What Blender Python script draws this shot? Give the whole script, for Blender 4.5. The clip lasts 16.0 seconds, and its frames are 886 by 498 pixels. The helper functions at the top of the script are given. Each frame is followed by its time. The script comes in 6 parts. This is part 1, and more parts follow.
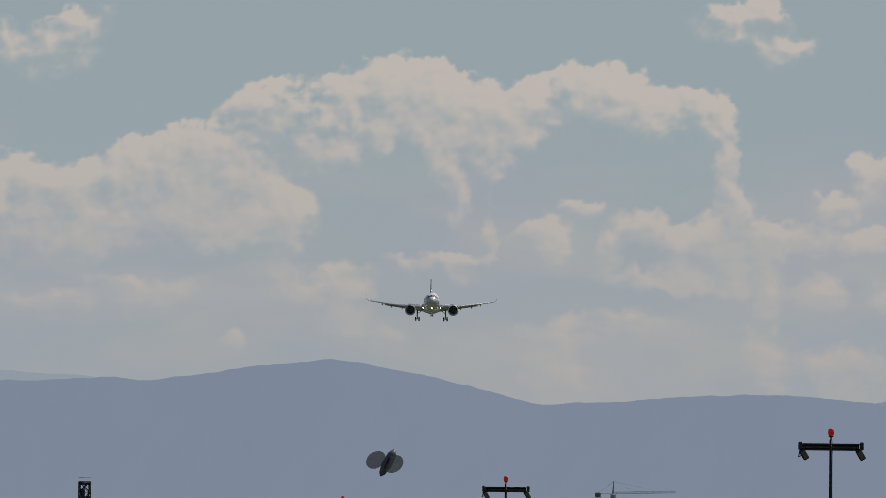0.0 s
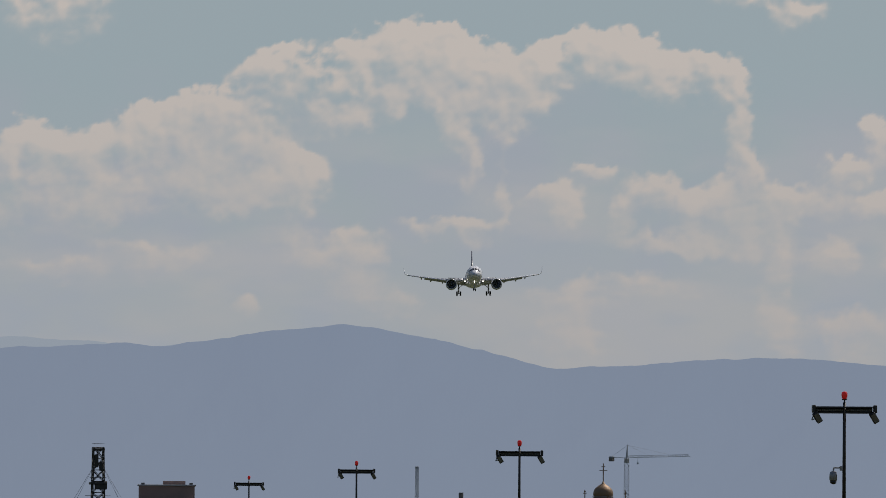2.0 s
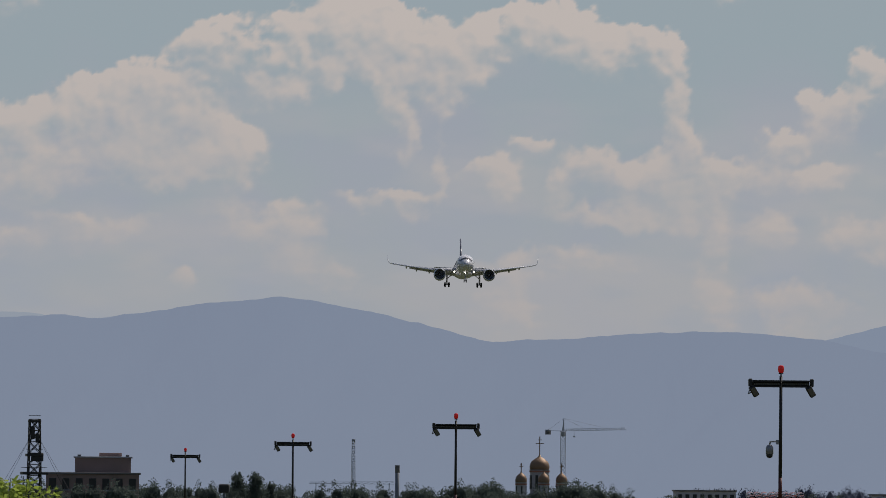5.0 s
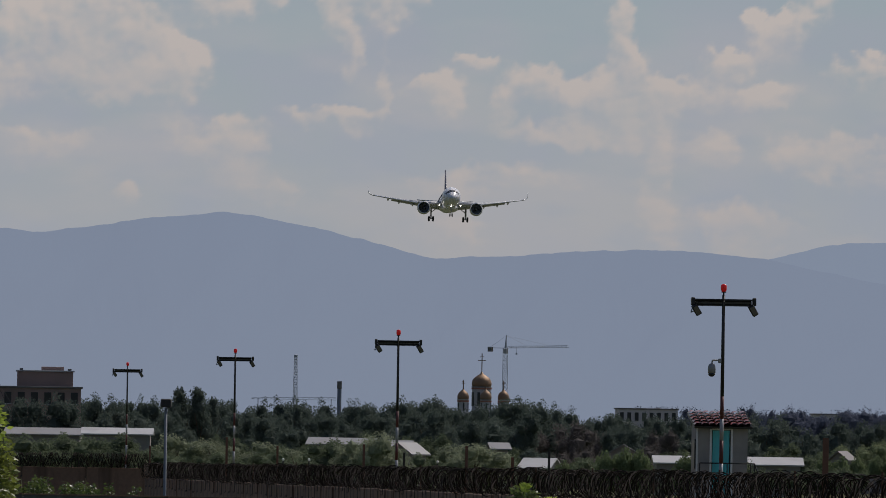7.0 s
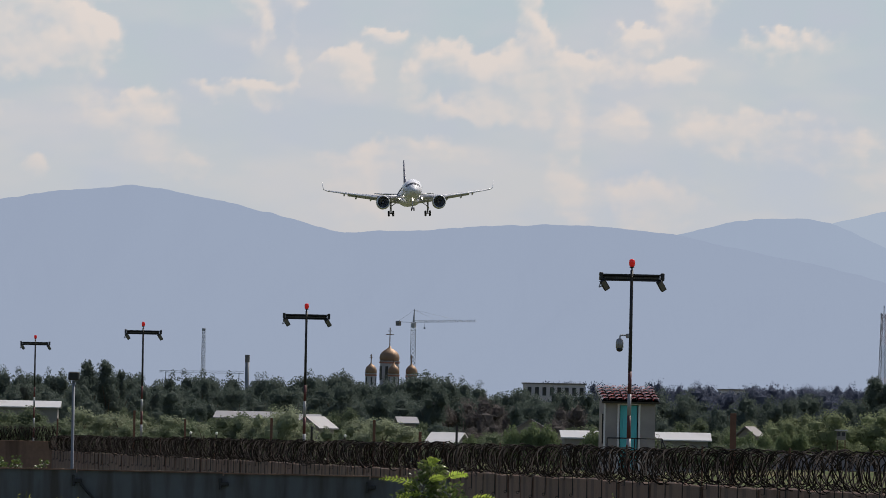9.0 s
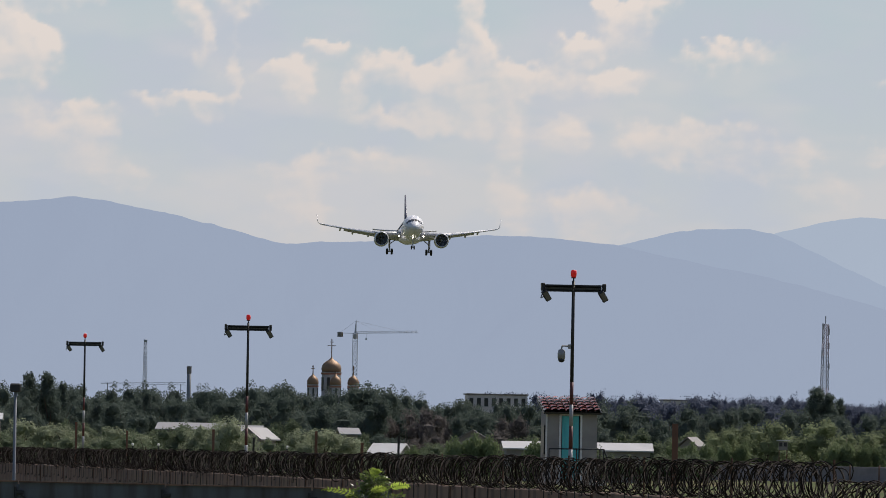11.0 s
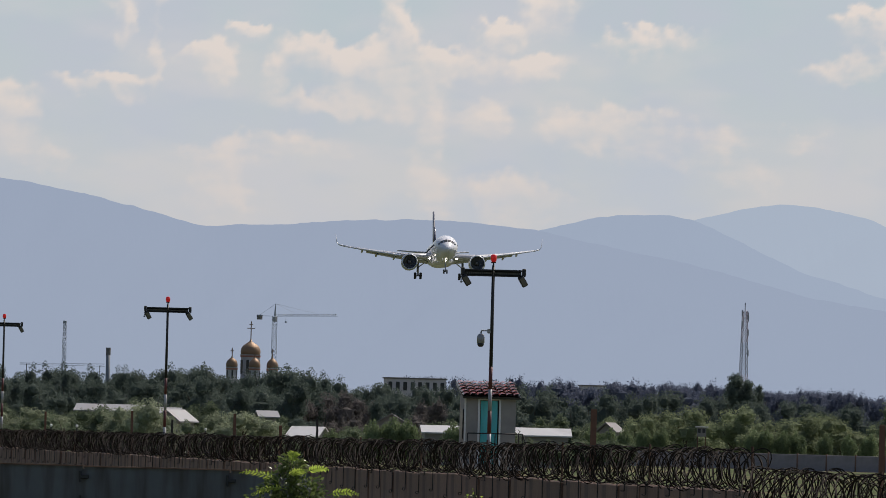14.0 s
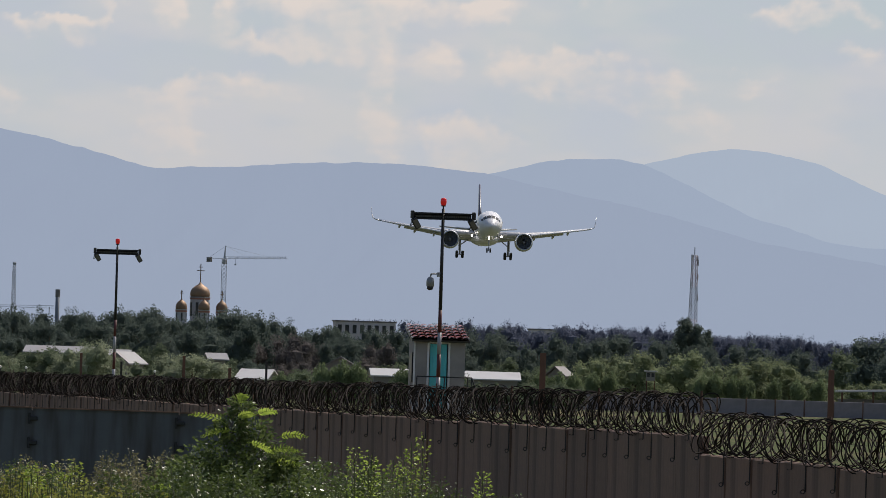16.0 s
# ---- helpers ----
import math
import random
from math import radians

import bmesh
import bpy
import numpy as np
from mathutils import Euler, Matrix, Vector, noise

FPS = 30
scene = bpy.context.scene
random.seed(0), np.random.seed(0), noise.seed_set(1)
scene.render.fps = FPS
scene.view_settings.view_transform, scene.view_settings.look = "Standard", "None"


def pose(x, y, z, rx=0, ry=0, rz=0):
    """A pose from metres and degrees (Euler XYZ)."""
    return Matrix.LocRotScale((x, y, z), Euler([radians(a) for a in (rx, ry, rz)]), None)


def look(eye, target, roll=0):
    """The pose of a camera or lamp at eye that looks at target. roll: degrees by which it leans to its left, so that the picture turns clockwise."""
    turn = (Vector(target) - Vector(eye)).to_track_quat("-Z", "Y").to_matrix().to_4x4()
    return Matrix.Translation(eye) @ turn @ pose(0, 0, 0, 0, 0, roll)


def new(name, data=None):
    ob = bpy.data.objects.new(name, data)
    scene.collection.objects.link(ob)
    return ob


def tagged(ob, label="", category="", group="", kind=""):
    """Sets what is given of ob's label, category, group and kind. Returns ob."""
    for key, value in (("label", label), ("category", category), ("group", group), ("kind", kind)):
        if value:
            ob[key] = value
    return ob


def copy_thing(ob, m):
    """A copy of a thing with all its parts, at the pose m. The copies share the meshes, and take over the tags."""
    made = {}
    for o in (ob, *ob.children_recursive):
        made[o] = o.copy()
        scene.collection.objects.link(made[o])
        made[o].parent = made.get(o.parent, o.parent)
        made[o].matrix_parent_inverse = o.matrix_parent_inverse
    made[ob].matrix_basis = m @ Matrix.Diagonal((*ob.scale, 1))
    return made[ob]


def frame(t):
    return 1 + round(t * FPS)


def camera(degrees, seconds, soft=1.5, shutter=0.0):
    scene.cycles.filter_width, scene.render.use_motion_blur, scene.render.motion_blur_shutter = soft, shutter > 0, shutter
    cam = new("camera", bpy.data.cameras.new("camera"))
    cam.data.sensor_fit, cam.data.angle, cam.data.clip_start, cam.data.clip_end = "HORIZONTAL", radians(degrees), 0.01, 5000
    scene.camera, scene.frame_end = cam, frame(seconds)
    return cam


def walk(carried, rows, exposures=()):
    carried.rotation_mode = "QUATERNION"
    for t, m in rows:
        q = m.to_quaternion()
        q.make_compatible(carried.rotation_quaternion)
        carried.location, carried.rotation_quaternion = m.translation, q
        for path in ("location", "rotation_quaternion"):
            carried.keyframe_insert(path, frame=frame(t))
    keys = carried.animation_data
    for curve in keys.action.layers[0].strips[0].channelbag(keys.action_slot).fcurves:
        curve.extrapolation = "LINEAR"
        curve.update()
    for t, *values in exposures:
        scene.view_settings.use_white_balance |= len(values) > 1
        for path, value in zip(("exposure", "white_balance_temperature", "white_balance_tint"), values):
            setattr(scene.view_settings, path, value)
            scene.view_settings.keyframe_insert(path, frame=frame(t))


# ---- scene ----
EYE = Vector((0.0, 0.0, 5.0))


def aim(yaw, pitch, roll):
    """Camera pose from degrees: yaw to the right of north (+y), pitch up, roll."""
    a, e = radians(yaw), radians(pitch)
    d = Vector((math.sin(a) * math.cos(e), math.cos(a) * math.cos(e), math.sin(e)))
    return look(EYE, EYE + d * 100, roll)


cam = camera(5.2804, 16.0, soft=0.85)
walk(cam, [
    (0.0, aim(-2.3245, 1.9856, 0.592)), (0.5, aim(-2.3904, 1.9243, 0.656)), (1.0, aim(-2.2640, 1.9108, 0.569)),
    (1.5, aim(-2.1537, 1.8741, 0.443)), (2.0, aim(-2.3988, 1.7736, 0.364)), (2.5, aim(-2.2837, 1.7720, 0.269)),
    (3.0, aim(-2.1640, 1.7476, 0.263)), (3.5, aim(-2.0661, 1.7472, 0.200)), (5.8, aim(-1.9435, 1.5133, 0.700)),
    (6.0, aim(-1.8960, 1.4916, 0.703)), (6.5, aim(-1.7930, 1.3780, 0.731)), (7.0, aim(-1.6782, 1.1207, 0.932)),
    (7.5, aim(-1.7298, 0.9450, 1.001)), (8.0, aim(-1.5233, 0.8682, 1.051)), (8.5, aim(-1.2358, 0.9039, 1.112)),
    (9.0, aim(-1.1290, 0.9764, 1.149)), (9.2, aim(-1.0991, 1.0061, 1.180)), (11.5, aim(-0.7191, 1.0494, 1.047)),
    (12.0, aim(-0.7028, 1.0194, 1.126)), (12.5, aim(-0.7188, 0.9062, 1.160)), (13.0, aim(-0.6533, 0.8636, 1.226)),
    (13.5, aim(-0.5077, 0.9042, 1.423)), (14.0, aim(-0.3039, 0.9630, 1.523)), (14.5, aim(-0.1638, 0.9353, 1.540)),
    (15.0, aim(-0.0647, 0.8462, 1.643)), (15.5, aim(-0.0214, 0.7535, 1.690)), (16.0, aim(0.0050, 0.6333, 1.757)),
], exposures=[
    (0.0, -0.60, 6400, 8), (1.2, -0.60, 6400, 8), (2.2, -0.60, 6400, 10), (3.5, -0.60, 6380, 11), (6.5, -0.65, 6380, 12), (7.2, -0.62, 6380, 12), (7.5, -0.56, 6400, 12),
    (8.0, -0.26, 6440, 11), (8.5, -0.11, 6470, 11), (9.0, 0.0, 6490, 11), (12.0, 0.02, 6520, 11), (14.0, 0.0, 6540, 11), (16.0, 0.0, 6540, 11)])

# ---- world and sun ----
SUN_ELEVATION, SUN_BEARING = 52.0, 42.0        # bearing: degrees to the right of +y
world = bpy.data.worlds.new("sky")
scene.world = world
world.use_nodes = True
wn = world.node_tree.nodes
sky = wn.new("ShaderNodeTexSky")
sky.sky_type = "NISHITA"
sky.sun_disc = False
sky.sun_elevation = radians(SUN_ELEVATION)
sky.sun_rotation = radians(SUN_BEARING)
sky.dust_density = 3.0
world.node_tree.links.new(sky.outputs[0], wn["Background"].inputs[0])
wn["Background"].inputs[1].default_value = 0.095

sun = new("sun", bpy.data.lights.new("sun", "SUN"))
sun.data.energy, sun.data.angle, sun.data.color = 3.8, radians(0.6), (1.0, 0.94, 0.85)
_b, _e = radians(SUN_BEARING), radians(SUN_ELEVATION)
sun.matrix_world = look((0, 0, 60), Vector((0, 0, 60)) - Vector((math.sin(_b) * math.cos(_e), math.cos(_b) * math.cos(_e), math.sin(_e))))


# ---- helpers for placing: bearings and elevations in milliradians seen from the eye ----
def spot(b, d):
    return b * d / 1000.0, d


def height(e, d):
    return EYE.z + e * d / 1000.0


def mesh_object(name, verts, faces, material=None, parent=None, smooth=False, label=""):
    me = bpy.data.meshes.new(name)
    me.from_pydata([tuple(v) for v in verts], [], faces)
    me.update()
    if smooth:
        me.polygons.foreach_set("use_smooth", [True] * len(me.polygons))
    if material:
        me.materials.append(material)
    ob = new(name, me)
    if parent is not None:
        ob.parent = parent
    if label:
        ob["label"] = label
    return ob


def part(name, bm, material, parent=None, label="", smooth=False):
    """Links a bmesh as one mesh object under a thing or a part."""
    me = bpy.data.meshes.new(name)
    bmesh.ops.recalc_face_normals(bm, faces=bm.faces)
    bm.to_mesh(me)
    bm.free()
    if smooth:
        me.polygons.foreach_set("use_smooth", [True] * len(me.polygons))
    if material:
        me.materials.append(material)
    ob = new(name, me)
    if parent is not None:
        ob.parent = parent
    if label:
        ob["label"] = label
    return ob


def thing(name, m, label, category, group="", kind=""):
    ob = new(name)
    ob.matrix_world = m
    ob.empty_display_size = 0.2
    return tagged(ob, label, category, group, kind)


def add_box(bm, c, s, bevel=0.0, m=None):
    """A box with centre c and size s; m turns it about its centre."""
    r = bmesh.ops.create_cube(bm, size=1.0)
    t = Matrix.Translation(c) @ (m if m is not None else Matrix()) @ Matrix.Diagonal((s[0], s[1], s[2], 1))
    bmesh.ops.transform(bm, matrix=t, verts=r["verts"])
    if bevel:
        es = list({e for v in r["verts"] for e in v.link_edges})
        bmesh.ops.bevel(bm, geom=es, offset=bevel, segments=1, affect="EDGES")


def add_bar(bm, a, b, r, n=4, r2=None):
    """A straight bar from a to b."""
    a, b = Vector(a), Vector(b)
    d = b - a
    q = d.to_track_quat("Z", "Y").to_matrix()
    r2 = r if r2 is None else r2
    lo, hi = [], []
    for k in range(n):
        w = 2 * math.pi * (k + 0.5) / n
        o = q @ Vector((math.cos(w), math.sin(w), 0))
        lo.append(bm.verts.new(a + o * r))
        hi.append(bm.verts.new(b + o * r2))
    for k in range(n):
        bm.faces.new((lo[k], lo[(k + 1) % n], hi[(k + 1) % n], hi[k]))
    bm.faces.new(lo[::-1])
    bm.faces.new(hi)


def add_lathe(bm, profile, n=16, centre=(0, 0, 0), axis="Z"):
    """A turned form from (radius, height) pairs."""
    rings = []
    for r, h in profile:
        ring = []
        for k in range(n):
            w = 2 * math.pi * k / n
            p = Vector((r * math.cos(w), r * math.sin(w), h)) if axis == "Z" else Vector((r * math.cos(w), h, r * math.sin(w)))
            ring.append(bm.verts.new(p + Vector(centre)))
        rings.append(ring)
    for a, b in zip(rings, rings[1:]):
        for k in range(n):
            bm.faces.new((a[k], a[(k + 1) % n], b[(k + 1) % n], b[k]))
    bm.faces.new(rings[0][::-1])
    bm.faces.new(rings[-1])


def add_loft(bm, rings, cap=True):
    rs = [[bm.verts.new(p) for p in ring] for ring in rings]
    n = len(rs[0])
    for a, b in zip(rs, rs[1:]):
        for k in range(n):
            bm.faces.new((a[k], a[(k + 1) % n], b[(k + 1) % n], b[k]))
    if cap:
        bm.faces.new(rs[0][::-1])
        bm.faces.new(rs[-1])


# ---- materials ----
def material(name, base, rough=0.7, metal=0.0, vary=0.0, scale=1.0, bump=0.0, stain=None, stain_scale=0.3, island=0.0, emit=None, strength=0.0, translucent=0.0, streak=1.0):
    """A surface with grain and stains: base colour varied at two scales, and fine relief."""
    m = bpy.data.materials.new(name)
    m.use_nodes = True
    nt = m.node_tree
    bs = nt.nodes["Principled BSDF"]
    bs.inputs["Base Color"].default_value = (*base, 1)
    bs.inputs["Roughness"].default_value = rough
    bs.inputs["Metallic"].default_value = metal
    co = nt.nodes.new("ShaderNodeTexCoord").outputs["Object"]
    col = None
    if vary or stain:
        fine = nt.nodes.new("ShaderNodeTexNoise")
        fine.inputs["Scale"].default_value, fine.inputs["Detail"].default_value = scale, 6
        nt.links.new(co, fine.inputs["Vector"])
        mix = nt.nodes.new("ShaderNodeMix")
        mix.data_type = "RGBA"
        mix.inputs["A"].default_value = (*[c * (1 - vary) for c in base], 1)
        mix.inputs["B"].default_value = (*[min(1, c * (1 + vary)) for c in base], 1)
        nt.links.new(fine.outputs["Fac"], mix.inputs["Factor"])
        col = mix.outputs["Result"]
        if stain:
            big = nt.nodes.new("ShaderNodeTexNoise")
            big.inputs["Scale"].default_value, big.inputs["Detail"].default_value = stain_scale, 5
            run = nt.nodes.new("ShaderNodeMapping")
            run.inputs["Scale"].default_value = (1, 1, streak)
            nt.links.new(co, run.inputs["Vector"])
            nt.links.new(run.outputs["Vector"], big.inputs["Vector"])
            ramp = nt.nodes.new("ShaderNodeMapRange")
            ramp.inputs["From Min"].default_value, ramp.inputs["From Max"].default_value = 0.48, 0.66
            nt.links.new(big.outputs["Fac"], ramp.inputs["Value"])
            mx = nt.nodes.new("ShaderNodeMix")
            mx.data_type = "RGBA"
            nt.links.new(ramp.outputs["Result"], mx.inputs["Factor"])
            nt.links.new(col, mx.inputs["A"])
            mx.inputs["B"].default_value = (*stain, 1)
            col = mx.outputs["Result"]
    if island:
        geo = nt.nodes.new("ShaderNodeNewGeometry")
        inf = nt.nodes.new("ShaderNodeObjectInfo")
        add = nt.nodes.new("ShaderNodeMath")
        add.operation = "ADD"
        nt.links.new(geo.outputs["Random Per Island"], add.inputs[0])
        nt.links.new(inf.outputs["Random"], add.inputs[1])
        mr = nt.nodes.new("ShaderNodeMapRange")
        mr.inputs["From Max"].default_value = 2.0
        mr.inputs["To Min"].default_value, mr.inputs["To Max"].default_value = 1 - island, 1 + island
        nt.links.new(add.outputs[0], mr.inputs["Value"])
        sc = nt.nodes.new("ShaderNodeVectorMath")
        sc.operation = "SCALE"
        if col is None:
            sc.inputs[0].default_value = base
        else:
            nt.links.new(col, sc.inputs[0])
        nt.links.new(mr.outputs["Result"], sc.inputs["Scale"])
        col = sc.outputs["Vector"]
    if col is not None:
        nt.links.new(col, bs.inputs["Base Color"])
    if bump:
        nz = nt.nodes.new("ShaderNodeTexNoise")
        nz.inputs["Scale"].default_value, nz.inputs["Detail"].default_value = scale * 3, 5
        nt.links.new(co, nz.inputs["Vector"])
        bp = nt.nodes.new("ShaderNodeBump")
        bp.inputs["Strength"].default_value = bump
        bp.inputs["Distance"].default_value = 0.02
        nt.links.new(nz.outputs["Fac"], bp.inputs["Height"])
        nt.links.new(bp.outputs["Normal"], bs.inputs["Normal"])
    if emit:
        bs.inputs["Emission Color"].default_value = (*emit, 1)
        bs.inputs["Emission Strength"].default_value = strength
    if translucent:
        bs.inputs["Specular IOR Level"].default_value = 0.5 if rough < 0.6 else 0.12
        tr = nt.nodes.new("ShaderNodeBsdfTranslucent")
        if col is not None:
            nt.links.new(col, tr.inputs["Color"])
        else:
            tr.inputs["Color"].default_value = (*base, 1)
        ms = nt.nodes.new("ShaderNodeMixShader")
        ms.inputs[0].default_value = translucent
        nt.links.new(bs.outputs[0], ms.inputs[1])
        nt.links.new(tr.outputs[0], ms.inputs[2])
        nt.links.new(ms.outputs[0], nt.nodes["Material Output"].inputs["Surface"])
    return m


M_GROUND = material("dry_grass", (0.078, 0.095, 0.052), 0.95, vary=0.4, scale=0.6, bump=0.6, stain=(0.135, 0.115, 0.075), stain_scale=0.05)
M_CONCRETE = material("weathered_concrete", (0.200, 0.118, 0.086), 0.9, vary=0.25, scale=6, bump=0.4, stain=(0.112, 0.066, 0.048), stain_scale=1.6, island=0.28, streak=0.1)
M_FENCE = material("pale_concrete", (0.25, 0.225, 0.235), 0.9, vary=0.15, scale=3, bump=0.3, stain=(0.19, 0.17, 0.175), stain_scale=0.5, island=0.15)
M_STEEL = material("painted_sheet_steel", (0.112, 0.118, 0.128), 0.6, vary=0.15, scale=3, bump=0.15, stain=(0.058, 0.048, 0.044), stain_scale=2.2, streak=0.12, island=0.12)
M_RUST = material("rusty_iron", (0.10, 0.05, 0.03), 0.8, vary=0.4, scale=8, bump=0.3, island=0.25)
M_RUSTRED = material("rust_red_post", (0.15, 0.075, 0.05), 0.85, vary=0.3, scale=5)
M_WIRE = material("rusted_razor_wire", (0.022, 0.017, 0.015), 0.9, metal=0.0, island=0.3)
M_RODS = material("dark_iron_rod", (0.03, 0.026, 0.024), 0.7, island=0.2)
M_BLACK = material("black_painted_steel", (0.018, 0.018, 0.02), 0.5, vary=0.2, scale=10)
M_LENS = material("red_glass_lens", (0.5, 0.012, 0.012), 0.15, emit=(1.0, 0.03, 0.03), strength=0.16)
M_POLEGREY = material("galvanised_pole", (0.32, 0.32, 0.33), 0.5, metal=0.3, vary=0.15, scale=5)
M_POLERED = material("red_pole_paint", (0.10, 0.022, 0.02), 0.5, vary=0.2, scale=5)
M_FLOODGLASS = material("flood_glass", (0.14, 0.13, 0.11), 0.3, vary=0.1, scale=8)
M_RENDERWALL = material("grey_render", (0.33, 0.31, 0.29), 0.9, vary=0.12, scale=4, bump=0.2, stain=(0.26, 0.25, 0.24), stain_scale=1.2)
M_WHITETRIM = material("white_trim", (0.72, 0.72, 0.70), 0.6, vary=0.06, scale=4)
M_TILE = material("red_roof_tile", (0.21, 0.045, 0.035), 0.22, vary=0.25, scale=6, bump=0.2, island=0.25)
M_TEAL = material("turquoise_paint", (0.10, 0.55, 0.58), 0.4, vary=0.06, scale=2)
M_DARK = material("dark_opening", (0.02, 0.022, 0.025), 0.3)
M_PLANEWHITE = material("white_aircraft_paint", (0.74, 0.74, 0.78), 0.25, vary=0.04, scale=0.6)
M_WINGGREY = material("grey_wing_paint", (0.46, 0.47, 0.50), 0.35, vary=0.08, scale=0.7)
M_TAIL = material("dark_tail_paint", (0.10, 0.10, 0.14), 0.3, vary=0.1, scale=0.5)
M_NACELLE = material("nacelle_paint", (0.52, 0.53, 0.56), 0.3, vary=0.06, scale=0.7)
M_LIP = material("polished_lip", (0.55, 0.56, 0.58), 0.22, metal=0.9)
M_FAN = material("fan_blades", (0.13, 0.14, 0.16), 0.4, metal=0.3, island=0.2)
M_GLASS_DARK = material("cockpit_glass", (0.015, 0.018, 0.022), 0.08)
M_TYRE = material("tyre_rubber", (0.02, 0.02, 0.02), 0.8, vary=0.2, scale=4)
M_GEAR = material("gear_steel", (0.28, 0.28, 0.29), 0.4, metal=0.5, vary=0.1, scale=4)
M_LANDLIGHT = material("landing_light", (1, 1, 1), 0.2, emit=(1.0, 0.93, 0.82), strength=9.0)
M_GOLD = material("gilded_dome", (0.25, 0.165, 0.105), 0.6, metal=0.5, vary=0.15, scale=0.4)
M_CORNICE = material("brick_red_band", (0.30, 0.15, 0.11), 0.8, vary=0.15, scale=1.0)
M_CHURCH = material("pale_church_render", (0.38, 0.38, 0.40), 0.85, vary=0.08, scale=0.5)
M_TOWERPAINT = material("mast_paint", (0.16, 0.18, 0.21), 0.6, vary=0.1, scale=0.6)
M_TOWERRED = material("mast_red_paint", (0.28, 0.22, 0.24), 0.6, vary=0.1, scale=0.6)
# steel made pale and bluish to carry the haze before mast and gantry
M_HAZEDSTEEL = material("haze_pale_steel", (0.30, 0.33, 0.38), 0.7, vary=0.1, scale=0.6)
# crane colour lifted towards blue-grey, with the distance haze mixed in
M_CRANEHAZED = material("haze_pale_crane_steel", (0.33, 0.36, 0.41), 0.6, vary=0.1, scale=0.5)
M_BRICKBLOCK = material("brown_block", (0.30, 0.21, 0.19), 0.9, vary=0.15, scale=0.8, stain=(0.24, 0.18, 0.16), stain_scale=0.2)
M_PANEL = material("pale_panel_block", (0.58, 0.53, 0.55), 0.9, vary=0.1, scale=0.6)
M_ROOFSHEET = material("pale_roof_sheet", (0.42, 0.42, 0.43), 0.5, vary=0.1, scale=0.8, stain=(0.35, 0.34, 0.34), stain_scale=0.3)
M_ROOFDULL = material("dull_roof_sheet", (0.22, 0.22, 0.235), 0.6, vary=0.15, scale=0.8, stain=(0.2, 0.19, 0.19), stain_scale=0.4)
M_ROOFGREY = material("grey_slate_roof", (0.17, 0.16, 0.16), 0.7, vary=0.15, scale=0.8)
M_HOUSE = material("house_render", (0.22, 0.205, 0.195), 0.9, vary=0.15, scale=0.8)
M_BARK = material("bark", (0.09, 0.07, 0.05), 0.95, vary=0.3, scale=4, bump=0.5)
M_WOODS = material("dark_woodland_leaves", (0.100, 0.126, 0.108), 0.85, island=0.12, translucent=0.50)
# blued and lightened: distance haze is part of this leaf colour
M_WOODSHAZED = material("haze_blue_woodland_leaves", (0.112, 0.128, 0.180), 0.95, island=0.12, translucent=0.42)
M_GREEN = material("green_leaves", (0.128, 0.158, 0.098), 0.8, island=0.28, translucent=0.50)
# M_GREEN leaves lightened: paints in the sun and haze on the eastern trees
M_GREENSUNLIT = material("sunlit_hazed_green_leaves", (0.195, 0.228, 0.130), 0.8, island=0.28, translucent=0.50)
M_BUSH = material("clipped_bush_leaves", (0.165, 0.210, 0.110), 0.7, island=0.2, translucent=0.45)
M_WILLOW = material("pale_willow_leaves", (0.24, 0.27, 0.18), 0.8, island=0.3, translucent=0.45)
M_BRONZE = material("bronze_brown_leaves", (0.135, 0.122, 0.118), 0.85, island=0.2, translucent=0.5)
M_SUMAC = material("bright_frond_leaves", (0.33, 0.42, 0.075), 0.45, island=0.5, translucent=0.5)
M_SHRUB = material("shrub_leaves", (0.095, 0.130, 0.036), 0.35, island=0.5, translucent=0.4)
M_YOUNG = material("young_tree_leaves", (0.15, 0.18, 0.04), 0.4, island=0.5, translucent=0.45)
M_WEED = material("grey_green_weeds", (0.185, 0.175, 0.090), 0.40, island=0.5, translucent=0.45)
M_YELLOWGRASS = material("yellow_green_grass", (0.24, 0.25, 0.06), 0.7, island=0.4, translucent=0.45)
M_BEETLE = material("dark_beetle_shell", (0.10, 0.10, 0.105), 0.5, vary=0.2, scale=300)
M_BEETLEWING = material("translucent_wing", (0.16, 0.16, 0.17), 0.4, translucent=0.5)
M_BEETLEWING.node_tree.nodes["Principled BSDF"].inputs["Alpha"].default_value = 0.28
M_GLOSSY = material("dark_glossy_leaves", (0.135, 0.180, 0.058), 0.26, island=0.6, translucent=0.45)
M_STEM = material("green_stem", (0.10, 0.11, 0.05), 0.8)

M_GROUND.node_tree.nodes["Principled BSDF"].inputs["Specular IOR Level"].default_value = 0.0
M_WIRE.node_tree.nodes["Principled BSDF"].inputs["Specular IOR Level"].default_value = 0.10


# ---- sky backdrop: a far sheet with cloud cover worked out from soft forms and noise ----
def lattice_noise(u, v, seed):
    rng = np.random.RandomState(seed)
    tab = rng.rand(256, 256)
    iu, iv = np.floor(u).astype(int), np.floor(v).astype(int)
    fu, fv = u - iu, v - iv
    fu, fv = fu * fu * (3 - 2 * fu), fv * fv * (3 - 2 * fv)
    a, b = tab[iu % 256, iv % 256], tab[(iu + 1) % 256, iv % 256]
    c, d = tab[iu % 256, (iv + 1) % 256], tab[(iu + 1) % 256, (iv + 1) % 256]
    return (a * (1 - fu) + b * fu) * (1 - fv) + (c * (1 - fu) + d * fu) * fv


